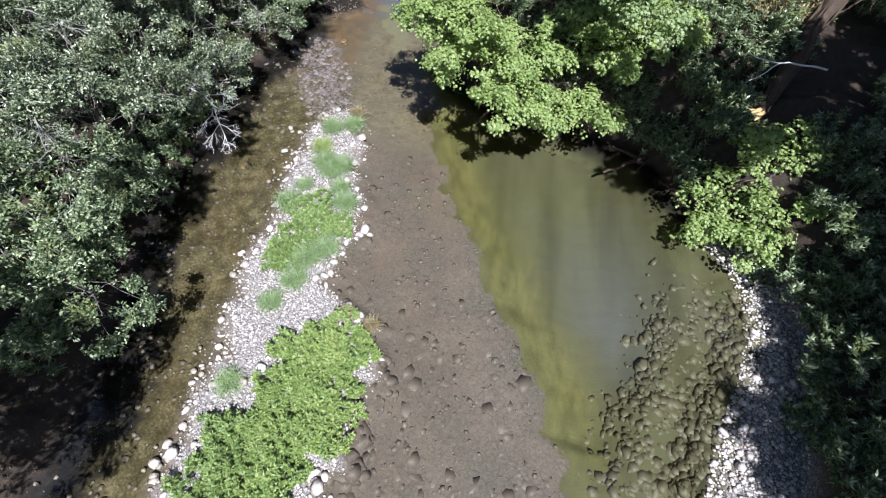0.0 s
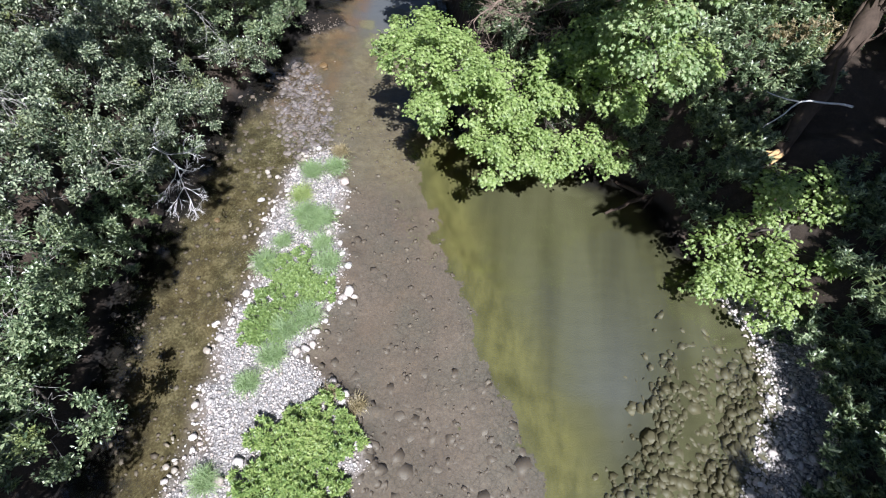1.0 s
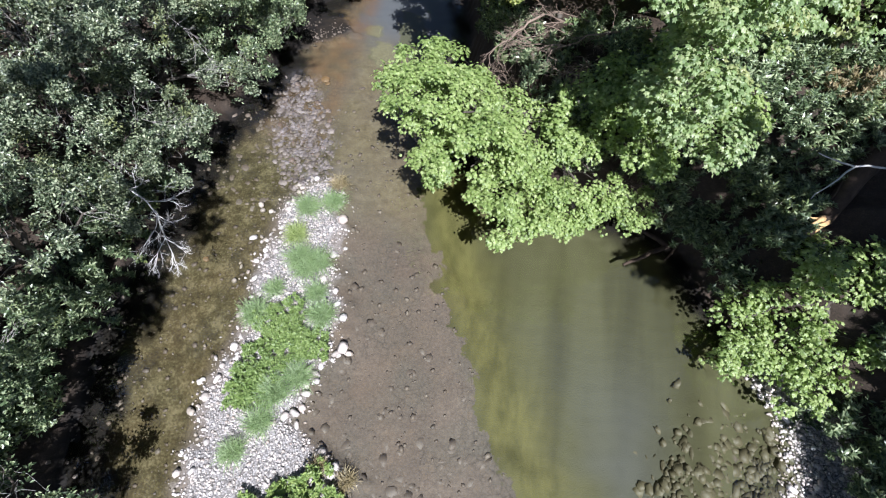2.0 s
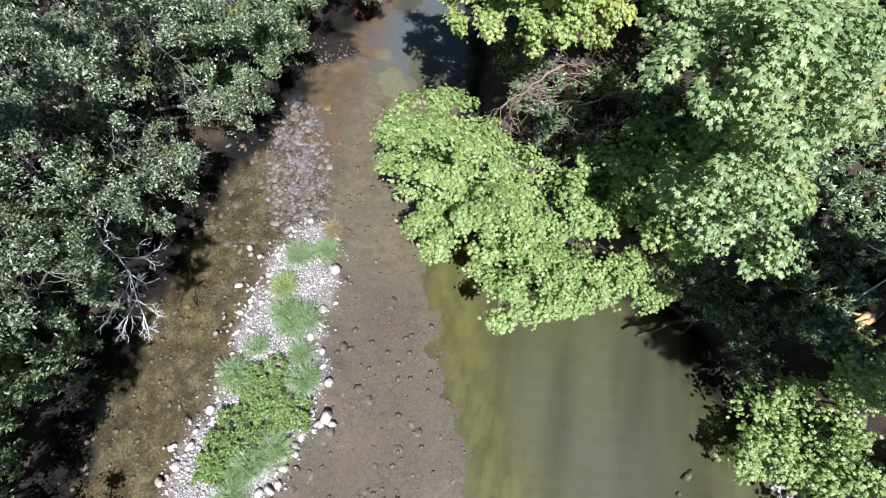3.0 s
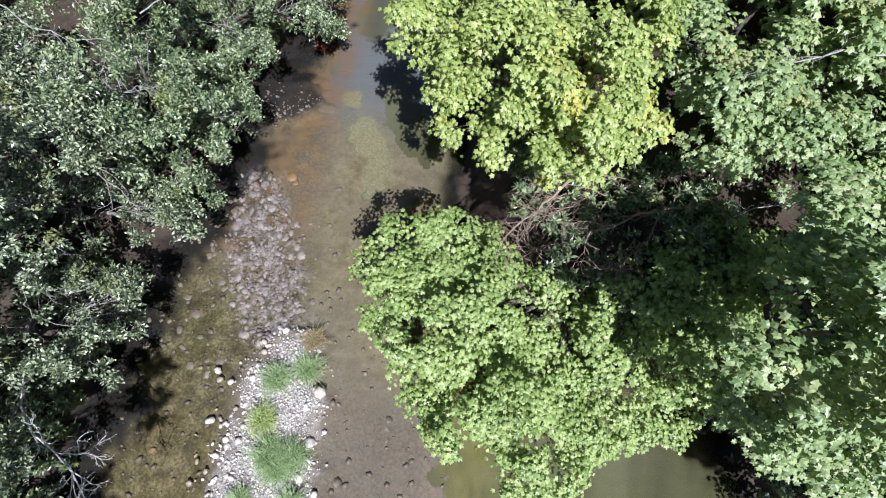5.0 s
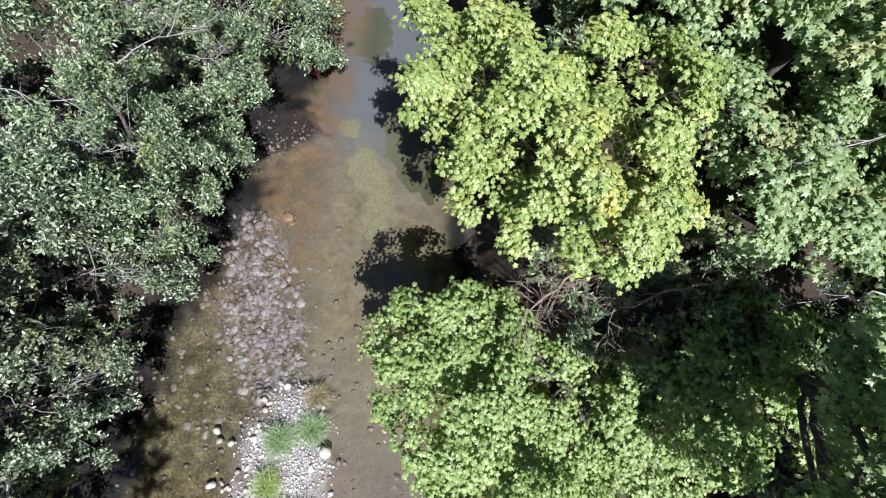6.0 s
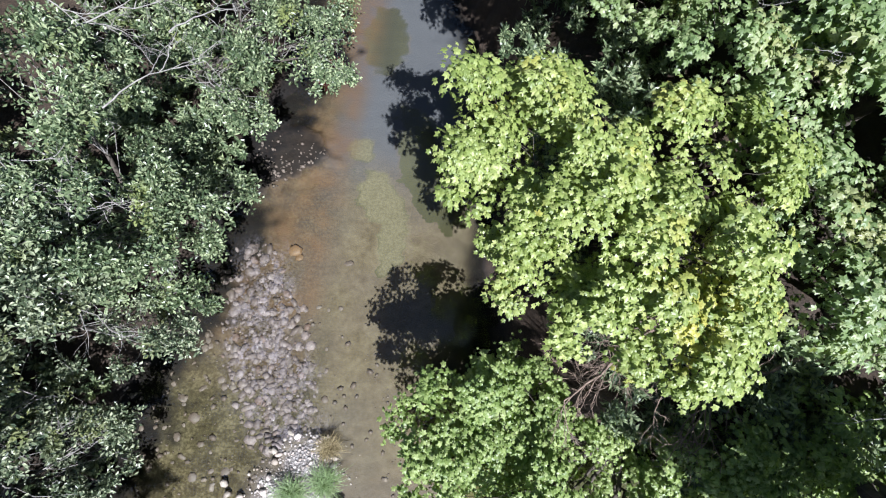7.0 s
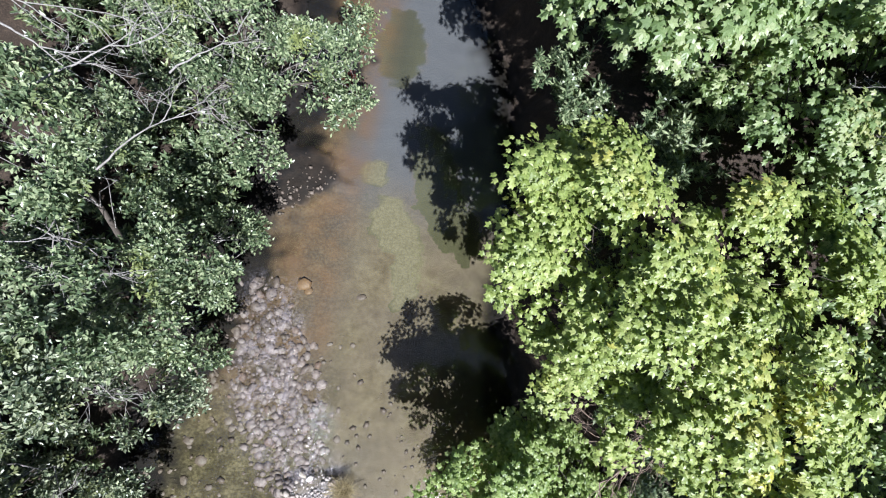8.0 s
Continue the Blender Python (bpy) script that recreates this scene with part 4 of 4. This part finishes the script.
for n, (x, y) in enumerate([(-11.2, 12.8), (-11.6, 9.2), (-11.8, 5.2), (-11.4, 16.6), (-9.6, 24.2), (-12.8, 23.6), (-14.6, 10.6), (-14.8, 14.8), (-14.6, 18.6), (-15, 6.6), (-11.8, 1.2),
                            (-16, 22.5), (-18, 16.6), (-18.4, 12.4), (-18.2, 20), (-8.6, 27.2), (-12.5, 27.4), (-17.5, 27), (-15, 2), (-21.5, 15), (-22, 20), (-21.5, 25)]):
    b = on_land(x, y)
    if alder is None:
        alder = grow_tree("alder_tree", b, [(l[0] + x, l[1] + y, l[2] + b[2] + 2.6, *l[3:]) for l in far_alder], ALDER, rng, "alder",
                          "dusky alder in the thicket behind the shore", 0.13, 20, 0.105, BARK, 14, 0.95, group="thicket alders", poke=0.1, clump=(0.16, 0.4), count=18, fill=0.06)
    else:
        copy_thing(alder, pose(b[0], b[1], b[2] + 0.5 * math.sin(n * 1.7) - 0.2, 0, 0, n * 61.0))

# ---- bushes, grass on the bar ----
rng = np.random.default_rng(31)


def leafy_patch(name, cx, cy, rx, ry, height, mat, label, n, leaf=0.13, group=""):
    """A low bush of upright leafy stems."""
    b = on_land(cx, cy)
    bush = thing(name, b, label, "shrub", group)
    stems, lv = Pile(), Pile()
    a, r = rng.uniform(0, 2 * np.pi, n), np.sqrt(rng.random(n)) * (1 + 0.15 * np.sin(3 * rng.random(n)))
    rag = 1 + 0.22 * np.sin(3 * a + 5 * cx) + 0.14 * np.sin(7 * a + 3 * cy)
    x, y = cx + rx * r * rag * np.cos(a), cy + ry * r * rag * np.sin(a)
    z = land(x, y)[0]
    h = height * rng.uniform(0.55, 1.1, n) * (1 - 0.4 * r ** 3) * (1 + 0.5 * wave(np.stack([x, y, 0 * x], 1), 2.6, 4.0))
    for i in range(n):
        way = np.array([rng.normal(0, 0.12) + 0.18 * np.cos(a[i]) * r[i], rng.normal(0, 0.12) + 0.18 * np.sin(a[i]) * r[i], 1.0])
        p = np.array([x[i], y[i], z[i] - 0.02]) + np.linspace(0, 1, 4)[:, None] * way * h[i]
        stems.add(*tube(p, (0.008, 0.007, 0.005, 0.003), 3))
        k = 36
        u = rng.uniform(0.3, 1.05, k) ** 0.7
        th = rng.uniform(0, 2 * np.pi, k)
        head = np.stack([np.cos(th), np.sin(th), rng.uniform(0.1, 1.3, k)], 1)
        nor = np.array([0, 0, 1.0]) + rng.normal(0, 0.4, (k, 3))
        at = p[0] + way * h[i] * u[:, None]
        put_leaves(lv, NARROW_BROAD, at, head, nor, leaf * rng.uniform(0.6, 1.2, k))
    tagged(part("stalk", stems, TWIG if mat is RED_LEAF else GRASS, bush), kind="stuff")
    part("leaves", lv, mat, bush, "", False)
    return bush


NARROW_BROAD = blade_leaf(0.15)
for x, y, rx, ry, m, n in ((-0.75, 3.2, 0.75, 0.7, WILLOW, 190), (-1.6, 2.8, 0.75, 0.6, WILLOW, 170), (-0.6, 1.9, 0.75, 0.75, WILLOW, 200), (-1.6, 1.7, 0.75, 0.75, WILLOW, 200),
                           (-0.7, 0.9, 0.65, 0.6, WILLOW, 150), (-1.7, 0.6, 0.8, 0.75, WILLOW, 210), (-2.6, 0.3, 0.7, 0.6, WILLOW_DARK, 150), (-1.5, -0.5, 0.8, 0.8, WILLOW, 210),
                           (-2.7, -0.8, 0.7, 0.7, WILLOW_DARK, 160), (-1.8, -1.9, 0.9, 0.9, WILLOW, 200)):
    leafy_patch("willow_shrub", x, y, rx, ry, 0.58, m, "bright yellow-green willow seedlings on the gravel bar" if m is WILLOW else "darker green low bush on the gravel bar", int(n * 1.3), 0.115, "shrubs of the bar")
for x, y, rx, ry, n in ((-3.0, 7.5, 0.65, 0.6, 130), (-3.1, 6.4, 0.6, 0.7, 140), (-3.3, 5.5, 0.5, 0.5, 100), (-1.9, 7.0, 0.35, 0.4, 60), (-2.5, 6.9, 0.5, 0.5, 90)):
    leafy_patch("willow_shrub", x, y, rx, ry, 0.42, WILLOW_DARK, "fresh green leafy herbs on the gravel bar", int(n * 1.2), 0.11, "shrubs of the bar")
leafy_patch("red_shrub", -5.2, 22.4, 0.35, 0.4, 0.6, RED_LEAF, "small dark red-leaved bush at the water's edge", 70, 0.13)


def sedge(x, y, r, mat, label):
    """A tuft of arching blades."""
    b = on_land(x, y)
    tuft = thing("grass_tuft", b, label, "grass", "tufts on the bar")
    n = int(520 * r / 0.45)
    a, lean = rng.uniform(0, 2 * np.pi, n), np.sqrt(rng.random(n))
    d = np.stack([np.cos(a), np.sin(a), 0 * a], 1)
    side = np.stack([-np.sin(a), np.cos(a), 0 * a], 1)
    root = np.array(b) + unit(rng.normal(size=(n, 3)) * (1, 1, 0)) * (0.24 * r / 0.45 * rng.random(n))[:, None]
    length = r * rng.uniform(0.55, 1.25, n)
    out = [0, 0.35, 0.72, 1.0]
    up = [0, 0.75, 0.95, 0.78]
    w = 0.004 + 0.002 * rng.random(n)
    rows = []
    for o, u, k in zip(out, up, (1.0, 0.9, 0.7, 0.15)):
        p = root + d * (length * o * (0.25 + 0.85 * lean))[:, None] + np.array([0, 0, 1.0]) * (length * u * (1.05 - 0.55 * lean))[:, None]
        rows += [p - side * (w * k)[:, None], p + side * (w * k)[:, None]]
    v = np.stack(rows, 1)
    f = np.array([(0, 1, 3, 2), (2, 3, 5, 4), (4, 5, 7, 6)])
    g = (np.arange(n) * 8)[:, None, None] + f[None]
    part("tussock", Pile().add(v.reshape(-1, 3), g.reshape(-1, 4)), mat, tuft, "", False)["kind"] = "stuff"


for x, y, r in ((-3.5, 11.3, 0.48), (-2.8, 11.65, 0.46), (-3.2, 9.5, 0.5), (-2.6, 9.5, 0.5), (-3.9, 7.6, 0.5), (-2.0, 7.9, 0.5), (-2.35, 8.5, 0.4), (-2.1, 6.1, 0.48), (-2.55, 5.6, 0.5), (-2.7, 4.8, 0.45), (-3.1, 4.0, 0.4), (-3.3, 1.6, 0.42), (-2.9, 9.2, 0.45), (-3.6, 8.4, 0.35)):
    sedge(x, y, r, GRASS, "arching green sedge tuft rooted in pale gravel")
sedge(-3.55, 10.25, 0.45, GRASS_YELLOW, "yellow-green sedge tuft rooted in pale gravel")

sedge(-2.85, 12.45, 0.36, DRY_LEAF, "withered straw-coloured stalks at the tip of the gravel bar")
sedge(-0.1, 3.9, 0.3, DRY_LEAF, "withered straw-coloured stalks beside the willow seedlings")
sedge(-0.9, 4.1, 0.28, DRY_LEAF, "withered straw-coloured stalks beside the willow seedlings")

# ---- dead wood ----
rng = np.random.default_rng(5)


def bare(name, base, label, builds, mat, category="branch"):
    ob = thing(name, base, label, category)
    for nm, pile in builds:
        tagged(part(nm, pile, mat, ob), kind="stuff" if nm == "brushwood" else "")
    return ob


p = Pile()
stem = np.array([(-8.3, 10.5, 2.1), (-7.8, 9.95, 2.45), (-7.2, 9.55, 2.65), (-6.6, 9.3, 2.7), (-6.2, 9.0, 2.6), (-5.85, 8.5, 2.4), (-5.6, 8.2, 2.25)])
p.add(*tube(stem, np.linspace(0.024, 0.008, 7), 6))
q = Pile()
for i, way, length in ((3, (1.0, 0.25, 0.1), 0.75), (4, (1.0, 0.0, 0.0), 0.6), (4, (0.3, -1.0, -0.3), 0.8), (5, (1.0, -0.3, 0.0), 0.45), (5, (0.2, -1.0, -0.3), 0.6), (6, (0.6, -0.8, -0.2), 0.45), (2, (0.7, 0.5, 0.3), 0.7), (3, (0.6, -0.9, -0.2), 0.8), (6, (0.2, -1.0, -0.4), 0.35), (2, (0.5, -0.6, 0.3), 0.6)):
    fork_branch(q, stem[i], way, length * 0.85, 0.013, 3, rng, 0.5, 0.6)
bare("dead_branch", (-8.6, 11.0, 1.2), "bleached white bare branch reaching over dark water", [("stem", p), ("brushwood", q)], DEAD_WHITE)
p = Pile()
for k in range(5):
    fork_branch(p, (-8.7 + 0.2 * k, 6.1 - 0.15 * k, 4.6), (0.5 + 0.15 * k, -0.6, -0.15), 0.8, 0.014, 3, rng, 0.7, 0.7)
bare("dead_branch", (-8.7, 6.0, 3.0), "tangle of fine grey leafless twigs in the alders", [("brushwood", p)], TWIG)
for a, b in (((-10.5, 12.6, 2.4), (-7.7, 12.3, 1.6)), ((-10.6, 8.9, 5.0), (-8.6, 8.5, 4.9)), ((-9.5, 15.9, 3.6), (-7.6, 14.9, 2.6)), ((-10.4, 13.3, 4.2), (-8.4, 12.3, 2.6)), ((-10.2, 17.8, 4.8), (-7.9, 17.0, 4.6)), ((-10.9, 20.3, 4.6), (-8.0, 20.9, 4.3)), ((-8.41, 19.47, 4.6), (-7.13, 20.85, 4.3)), ((-7.46, 18.48, 4.4), (-6.61, 19.76, 4.1)), ((-8.36, 17.59, 4.4), (-7.42, 17.31, 4.1)), ((-9.06, 20.23, 4.6), (-8.23, 20.02, 4.3)), ((-6.95, 20.25, 4.2), (-6.25, 21.31, 3.9)), ((-8.79, 13.35, 2.6), (-7.95, 13.19, 2.3))):
    p = Pile()
    line_pts = bent(a, b, rng, 0.05, 0.07, 8)
    p.add(*tube(line_pts, np.linspace(0.018, 0.006, 8), 5))
    for i in (4, 5, 6, 7):
        fork_branch(p, line_pts[i], np.array(b) - a + rng.normal(0, 1.0, 3), 0.6, 0.01, 2, rng, 0.7)
    bare("dead_branch", a, "pale bare branch poking out of the alder leaves", [("stem", p)], TWIG)

for a, e in (((7.6, 18.9, 6.6), (4.9, 17.9, 6.6)), ((6.9, 16.1, 6.1), (5.4, 15.7, 5.9)), ((6.4, 22.4, 6.9), (3.6, 22.0, 6.9)), ((6.2, 21.4, 6.8), (4.0, 20.9, 6.7)), ((5.2, 23.4, 6.9), (3.4, 21.6, 6.8))):
    p = Pile()
    line_pts = bent(a, e, rng, 0.03, 0.08, 8)
    p.add(*tube(line_pts, np.linspace(0.022, 0.008, 8), 5))
    for i in (3, 4, 5, 6, 7):
        fork_branch(p, line_pts[i], np.array(e) - a + rng.normal(0, 1.2, 3) * (1, 1, 0.4), 0.45, 0.007, 2, rng, 0.7)
    bare("dead_branch", a, "grey leafless branch above the maple leaves", [("stem", p)], TWIG)

# leaning broken trunk on the shaded bank
trunk = thing("fallen_tree", on_land(14.0, 15.6), "dark leaning dead tree with a broken end on the bank", "dead tree")
z0 = land_z(14.0, 15.6)
pts = bent((13.4, 17.4, max(z0 + 0.8, 6.0)), (10.9, 12.3, 2.9), rng, 0.02, 0.03, 10)
part("log", Pile().add(*tube(pts, np.linspace(0.3, 0.17, 10) + 0.03 * rng.normal(size=10), 11)), BARK_DARK, trunk)
for k in range(9):
    a = 2 * np.pi * k / 9
    ring = np.linspace(0.28, 0.15, 10)[:, None] * np.array([math.cos(a), -0.5 * math.cos(a), math.sin(a)])
    part("bark_ridge", Pile().add(*tube(pts + ring + rng.normal(0, 0.03, (10, 3)), rng.uniform(0.03, 0.07, 10), 5)), BARK_DARK, trunk)
for k in range(7):
    p = Pile()
    i = rng.integers(1, 8)
    fork_branch(p, pts[i], rng.normal(0, 0.7, 3) + (0.1, 0.2, 0.7), 1.1, 0.05, 2, rng, 0.7)
    part("broken_limb", p, BARK_DARK, trunk)
p = Pile()
for k in range(5):
    a = np.array((10.95, 12.35, 2.95)) + rng.normal(0, 0.06, 3)
    p.add(*tube([a, a + (-0.14, -0.12, 0.02), a + np.array((-0.36, -0.18, -0.02)) + rng.normal(0, 0.07, 3)], (0.09, 0.07, 0.012), 5))
part("torn_end", p, TORN_WOOD, trunk, "torn orange heartwood")
p = Pile()
p.add(*tube(bent((12.6, 13.5, 4.0), (10.9, 13.2, 4.15), rng, 0.03, 0.03), np.linspace(0.034, 0.024, 7), 6))
p.add(*tube(bent((10.9, 13.2, 4.15), (10.0, 13.4, 4.2), rng, -0.05, 0.03), np.linspace(0.024, 0.010, 7), 6))
p.add(*tube(bent((10.9, 13.2, 4.15), (9.65, 12.0, 4.1), rng, -0.06, 0.03), np.linspace(0.024, 0.010, 7), 6))
bare("dead_branch", (12.5, 13.4, 3.2), "smooth white forked dead branch beside a broken trunk", [("stem", p)], DEAD_WHITE)

for x, y, up, way, n, label in ((3.0, 16.2, 0.35, (-1.0, -0.7, 0.05), 9, "grey-brown brush heap hanging off the bank"), (2.6, 15.3, 0.3, (-1.0, -0.1, 0.1), 7, "grey-brown brush heap hanging off the bank"),
                               (6.0, 13.9, 0.9, (-0.3, -0.9, 0.0), 7, "tangle of brown bare twigs"), (5.2, 15.6, 0.3, (-0.7, 0.7, 0.1), 5, "broken brown dead branch on the bank"),
                               (3.6, 16.6, 0.5, (-0.9, -0.2, 0.15), 6, "arching dead brown branch over the bank"), (4.3, 15.4, 0.3, (-0.6, -0.6, 0.1), 5, "broken brown dead branch on the bank")):
    p = Pile()
    base = np.array((x, y, land_z(x, y) + up))
    for k in range(n):
        fork_branch(p, base + rng.normal(0, 0.16, 3) * (1, 1, 0.5), np.array(way) + rng.normal(0, 0.3, 3) * (1, 1, 0.4), 0.8, 0.017, 3 if k % 2 else 2, rng, 0.5, 0.5)
    bare("dead_branch", tuple(base), label, [("brushwood", p)], DEAD_BROWN)
for root, tip, label in (((2.7, 16.5, 4.5), (1.4, 15.0, 4.1), "dry brown branch with a spray of bare twigs"), ((5.5, 16.5, 4.6), (3.1, 15.4, 4.3), "long fallen brown branch across the dark bank")):
    p, q = Pile(), Pile()
    line_pts = bent(root, tip, rng, 0.04, 0.06, 9)
    p.add(*tube(line_pts, np.linspace(0.04, 0.014, 9), 6))
    for i in (3, 4, 5, 6, 7, 8):
        fork_branch(q, line_pts[i], np.array(tip) - root + rng.normal(0, 0.7, 3) * (1, 1, 0.4), 0.5, 0.012, 2, rng, 0.5, 0.5)
    bare("dead_branch", root, label, [("stem", p), ("brushwood", q)], DEAD_BROWN)
# dark forked tubes lying at the pool's surface
p = Pile()
for a, e, r in (((9.6, 13.2, 0.35), (8.2, 12.35, 0.07), 0.13), ((8.2, 12.35, 0.07), (6.85, 11.45, 0.03), 0.085), ((8.3, 12.4, 0.08), (7.3, 12.95, 0.04), 0.10), ((8.8, 12.7, 0.12), (8.2, 11.9, 0.04), 0.06)):
    p.add(*tube(bent(a, e, rng, 0.0, 0.05), np.linspace(r, r * 0.55, 7), 7))
bare("dark_fork", (9.6, 13.2, 0.2), "near-black forked shape lying at the pool's surface", [("stem", p)], BARK_DARK)

leafy_patch("dry_bush", 11.4, 15.4, 1.0, 0.7, 1.0, DRY_LEAF, "withered brown bush catching the sun on the bank", 110, 0.14)
# low undergrowth on the shaded right bank
BUSHES = [(x, y) for x, y, _, _ in [(13.4, 7.6, 0.5, 0.7), (14.6, 8.6, 0.7, 0.9), (15.0, 6.0, 0.7, 0.9), (14.9, 4.0, 0.7, 0.8), (9.9, 12.6, 0.6, 0.8), (8.9, 14.2, 0.8, 0.9), (11.6, 15.0, 0.9, 0.9), (9.9, 16.6, 0.9, 0.9), (4.4, 14.9, 0.9, 0.7), (5.9, 15.0, 0.8, 0.7), (0.9, 22.0, 0.8, 0.8), (1.2, 20.0, 0.7, 0.8), (13.8, 11.5, 0.9, 0.9), (15.6, 13.6, 0.9, 1.0), (8.2, 13.2, 0.5, 0.6), (9.4, 13.6, 0.8, 0.9), (10.4, 12.0, 0.7, 0.8), (7.2, 13.9, 0.6, 0.7), (10.6, 14.4, 0.9, 0.9), (0.4, 23.2, 0.8, 0.9), (1.6, 24.4, 1.0, 1.2), (-0.2, 25.2, 0.9, 1.0), (12.6, 16.6, 1.0, 1.0), (14.2, 17.6, 1.0, 1.0), (6.2, 14.3, 0.6, 0.6), (4.9, 14.3, 0.6, 0.6), (8.9, 12.7, 0.6, 0.7), (9.6, 11.7, 0.6, 0.6), (9.4, 15.2, 0.8, 0.8)]]
BUSHES += [(12.6, 7.4), (12.9, 6.3), (12.8, 5.2), (12.5, 4.2), (12.3, 3.2), (12.2, 2.2), (12.0, 1.2), (13.2, 4.4), (13.0, 2.4), (12.8, 0.6), (13.9, 6.6), (12.1, 8.2), (12.9, 8.9), (13.6, 9.8), (14.9, 10.2), (12.7, 10.9), (14.6, 12.4), (15.9, 9.0), (15.8, 11.4), (16.6, 14.8), (15.2, 15.6), (13.9, 5.2), (13.7, 3.2), (13.9, 1.4), (15.2, 2.4), (15.9, 4.8), (16.2, 7.2), (10.2, 13.4),
           (3.2, 15.4), (5.4, 16.0), (7.6, 15.2), (8.6, 16.2), (11.0, 16.6), (2.2, 16.8), (1.6, 18.2), (4.4, 16.9), (7.9, 18.8), (9.2, 17.8), (2.0, 21.4), (2.4, 22.8), (1.0, 24.0), (3.2, 24.2), (2.0, 26.0), (0.2, 26.6), (-7.6, 20.2), (-7.3, 19.2), (-8.4, 21.6), (-7.8, 18.2), (-9.4, 19.6), (-7.1, 21.5), (-9.6, 17.4), (-10.0, 21.6), (-9.2, 23.0), (-8.3, 6.6), (-8.2, 4.2), (-8.6, 8.3), (-8.5, 10.4), (-7.9, 1.6), (-8.4, 3.0), (-8.8, 9.4), (-9.0, 12.7), (-8.7, 5.4), (-8.6, 15.9), (-8.2, 18.9), (-8.9, 7.2), (-10.2, 10.2), (-10.6, 14.6), (-10.4, 5.0)]
protos = []
for n, (x, y) in enumerate(BUSHES):
    if n < 4:
        protos.append(leafy_patch("undergrowth_bush", x, y, 0.85, 0.8, 0.85, ALDER_GREEN, "dusky undergrowth bush on the shaded bank", 80, 0.17, "undergrowth"))
    else:
        copy_thing(protos[n % 4], pose(*on_land(x, y), 0, 0, 83.0 * n))

# ---- single stones, last ----
rng = np.random.default_rng(77)
xy = pick(rng, 900, -4.8, 0.5, -3, 13, lambda x, y: np.abs(bar_inside(x, y) - 0.05) < 0.28 + 0.1 * rng.normal(size=len(x)))[:205]
single_stones(gravel_bar, xy, 0.10 + 0.17 * rng.random(len(xy)) ** 1.6, STONE_DRY, rng)
big = np.array([(-1.17, 7.12), (-0.95, 7.0), (-4.97, 9.96), (-1.91, 5.19), (-1.78, 5.71), (0.08, 3.04), (-2.97, 1.63), (-2.68, 2.11), (-0.33, -0.31), (-0.49, -0.04), (-2.35, 11.15), (-4.3, -0.49), (-3.97, -0.21), (-2.3, 9.9), (-5.2, 11.2), (-1.4, 8.0)])
single_stones(gravel_bar, big, np.array([0.42, 0.26, 0.26, 0.3, 0.25, 0.3, 0.32, 0.28, 0.32, 0.28, 0.4, 0.3, 0.34, 0.26, 0.24, 0.24]), STONE_DRY, rng, -0.12)
xy = pick(rng, 900, -6.0, -3.6, -2, 12.8, lambda x, y: (bar_inside(x, y) < -0.12) & (bar_inside(x, y) > -0.15 - 0.9 * rng.random(len(x)) ** 2))[:50]
single_stones(gravel_bar, xy, 0.08 + 0.14 * rng.random(len(xy)) ** 1.5, STONE_PALE_WET, rng, -0.2, 0.8)
xy = pick(rng, 500, 8.6, 13.2, -3, 8.5, right_shelf)[:90]
single_stones(shore_gravel, xy, 0.14 + 0.16 * rng.random(len(xy)), STONE_DRY, rng)
xy = pick(rng, 400, -7.6, -2.6, 11, 17.5, lambda x, y: (bar_inside(x, y) < 0) & (rng.random(len(x)) < np.where((x < -3.2) & (y < 16.0), 0.7, 0.05)))[:110]
single_stones(bed, xy, 0.12 + 0.18 * rng.random(len(xy)) ** 2, STONE_WET, rng, 0.2, 0.36)
xy = pick(rng, 500, -1.2, 6, -2, 9, lambda x, y: (bar_inside(x, y) < -0.2) & (x < line(y, SILT_EDGE)))[:110]
single_stones(bed, xy, 0.2 + 0.45 * rng.random(len(xy)) ** 2, STONE_BED, rng, 0.30, 0.4)
OCHRE = stone_material("ochre_stone", [(0.15, 0.085, 0.035), (0.19, 0.115, 0.055)], 1.0, (0.15, 0.10, 0.055))
single_stones(bed, np.array([(-4.9, 17.2), (-4.75, 17.05), (-6.2, 9.0)]), np.array([0.42, 0.26, 0.22]), OCHRE, rng, 0.12, 0.4)
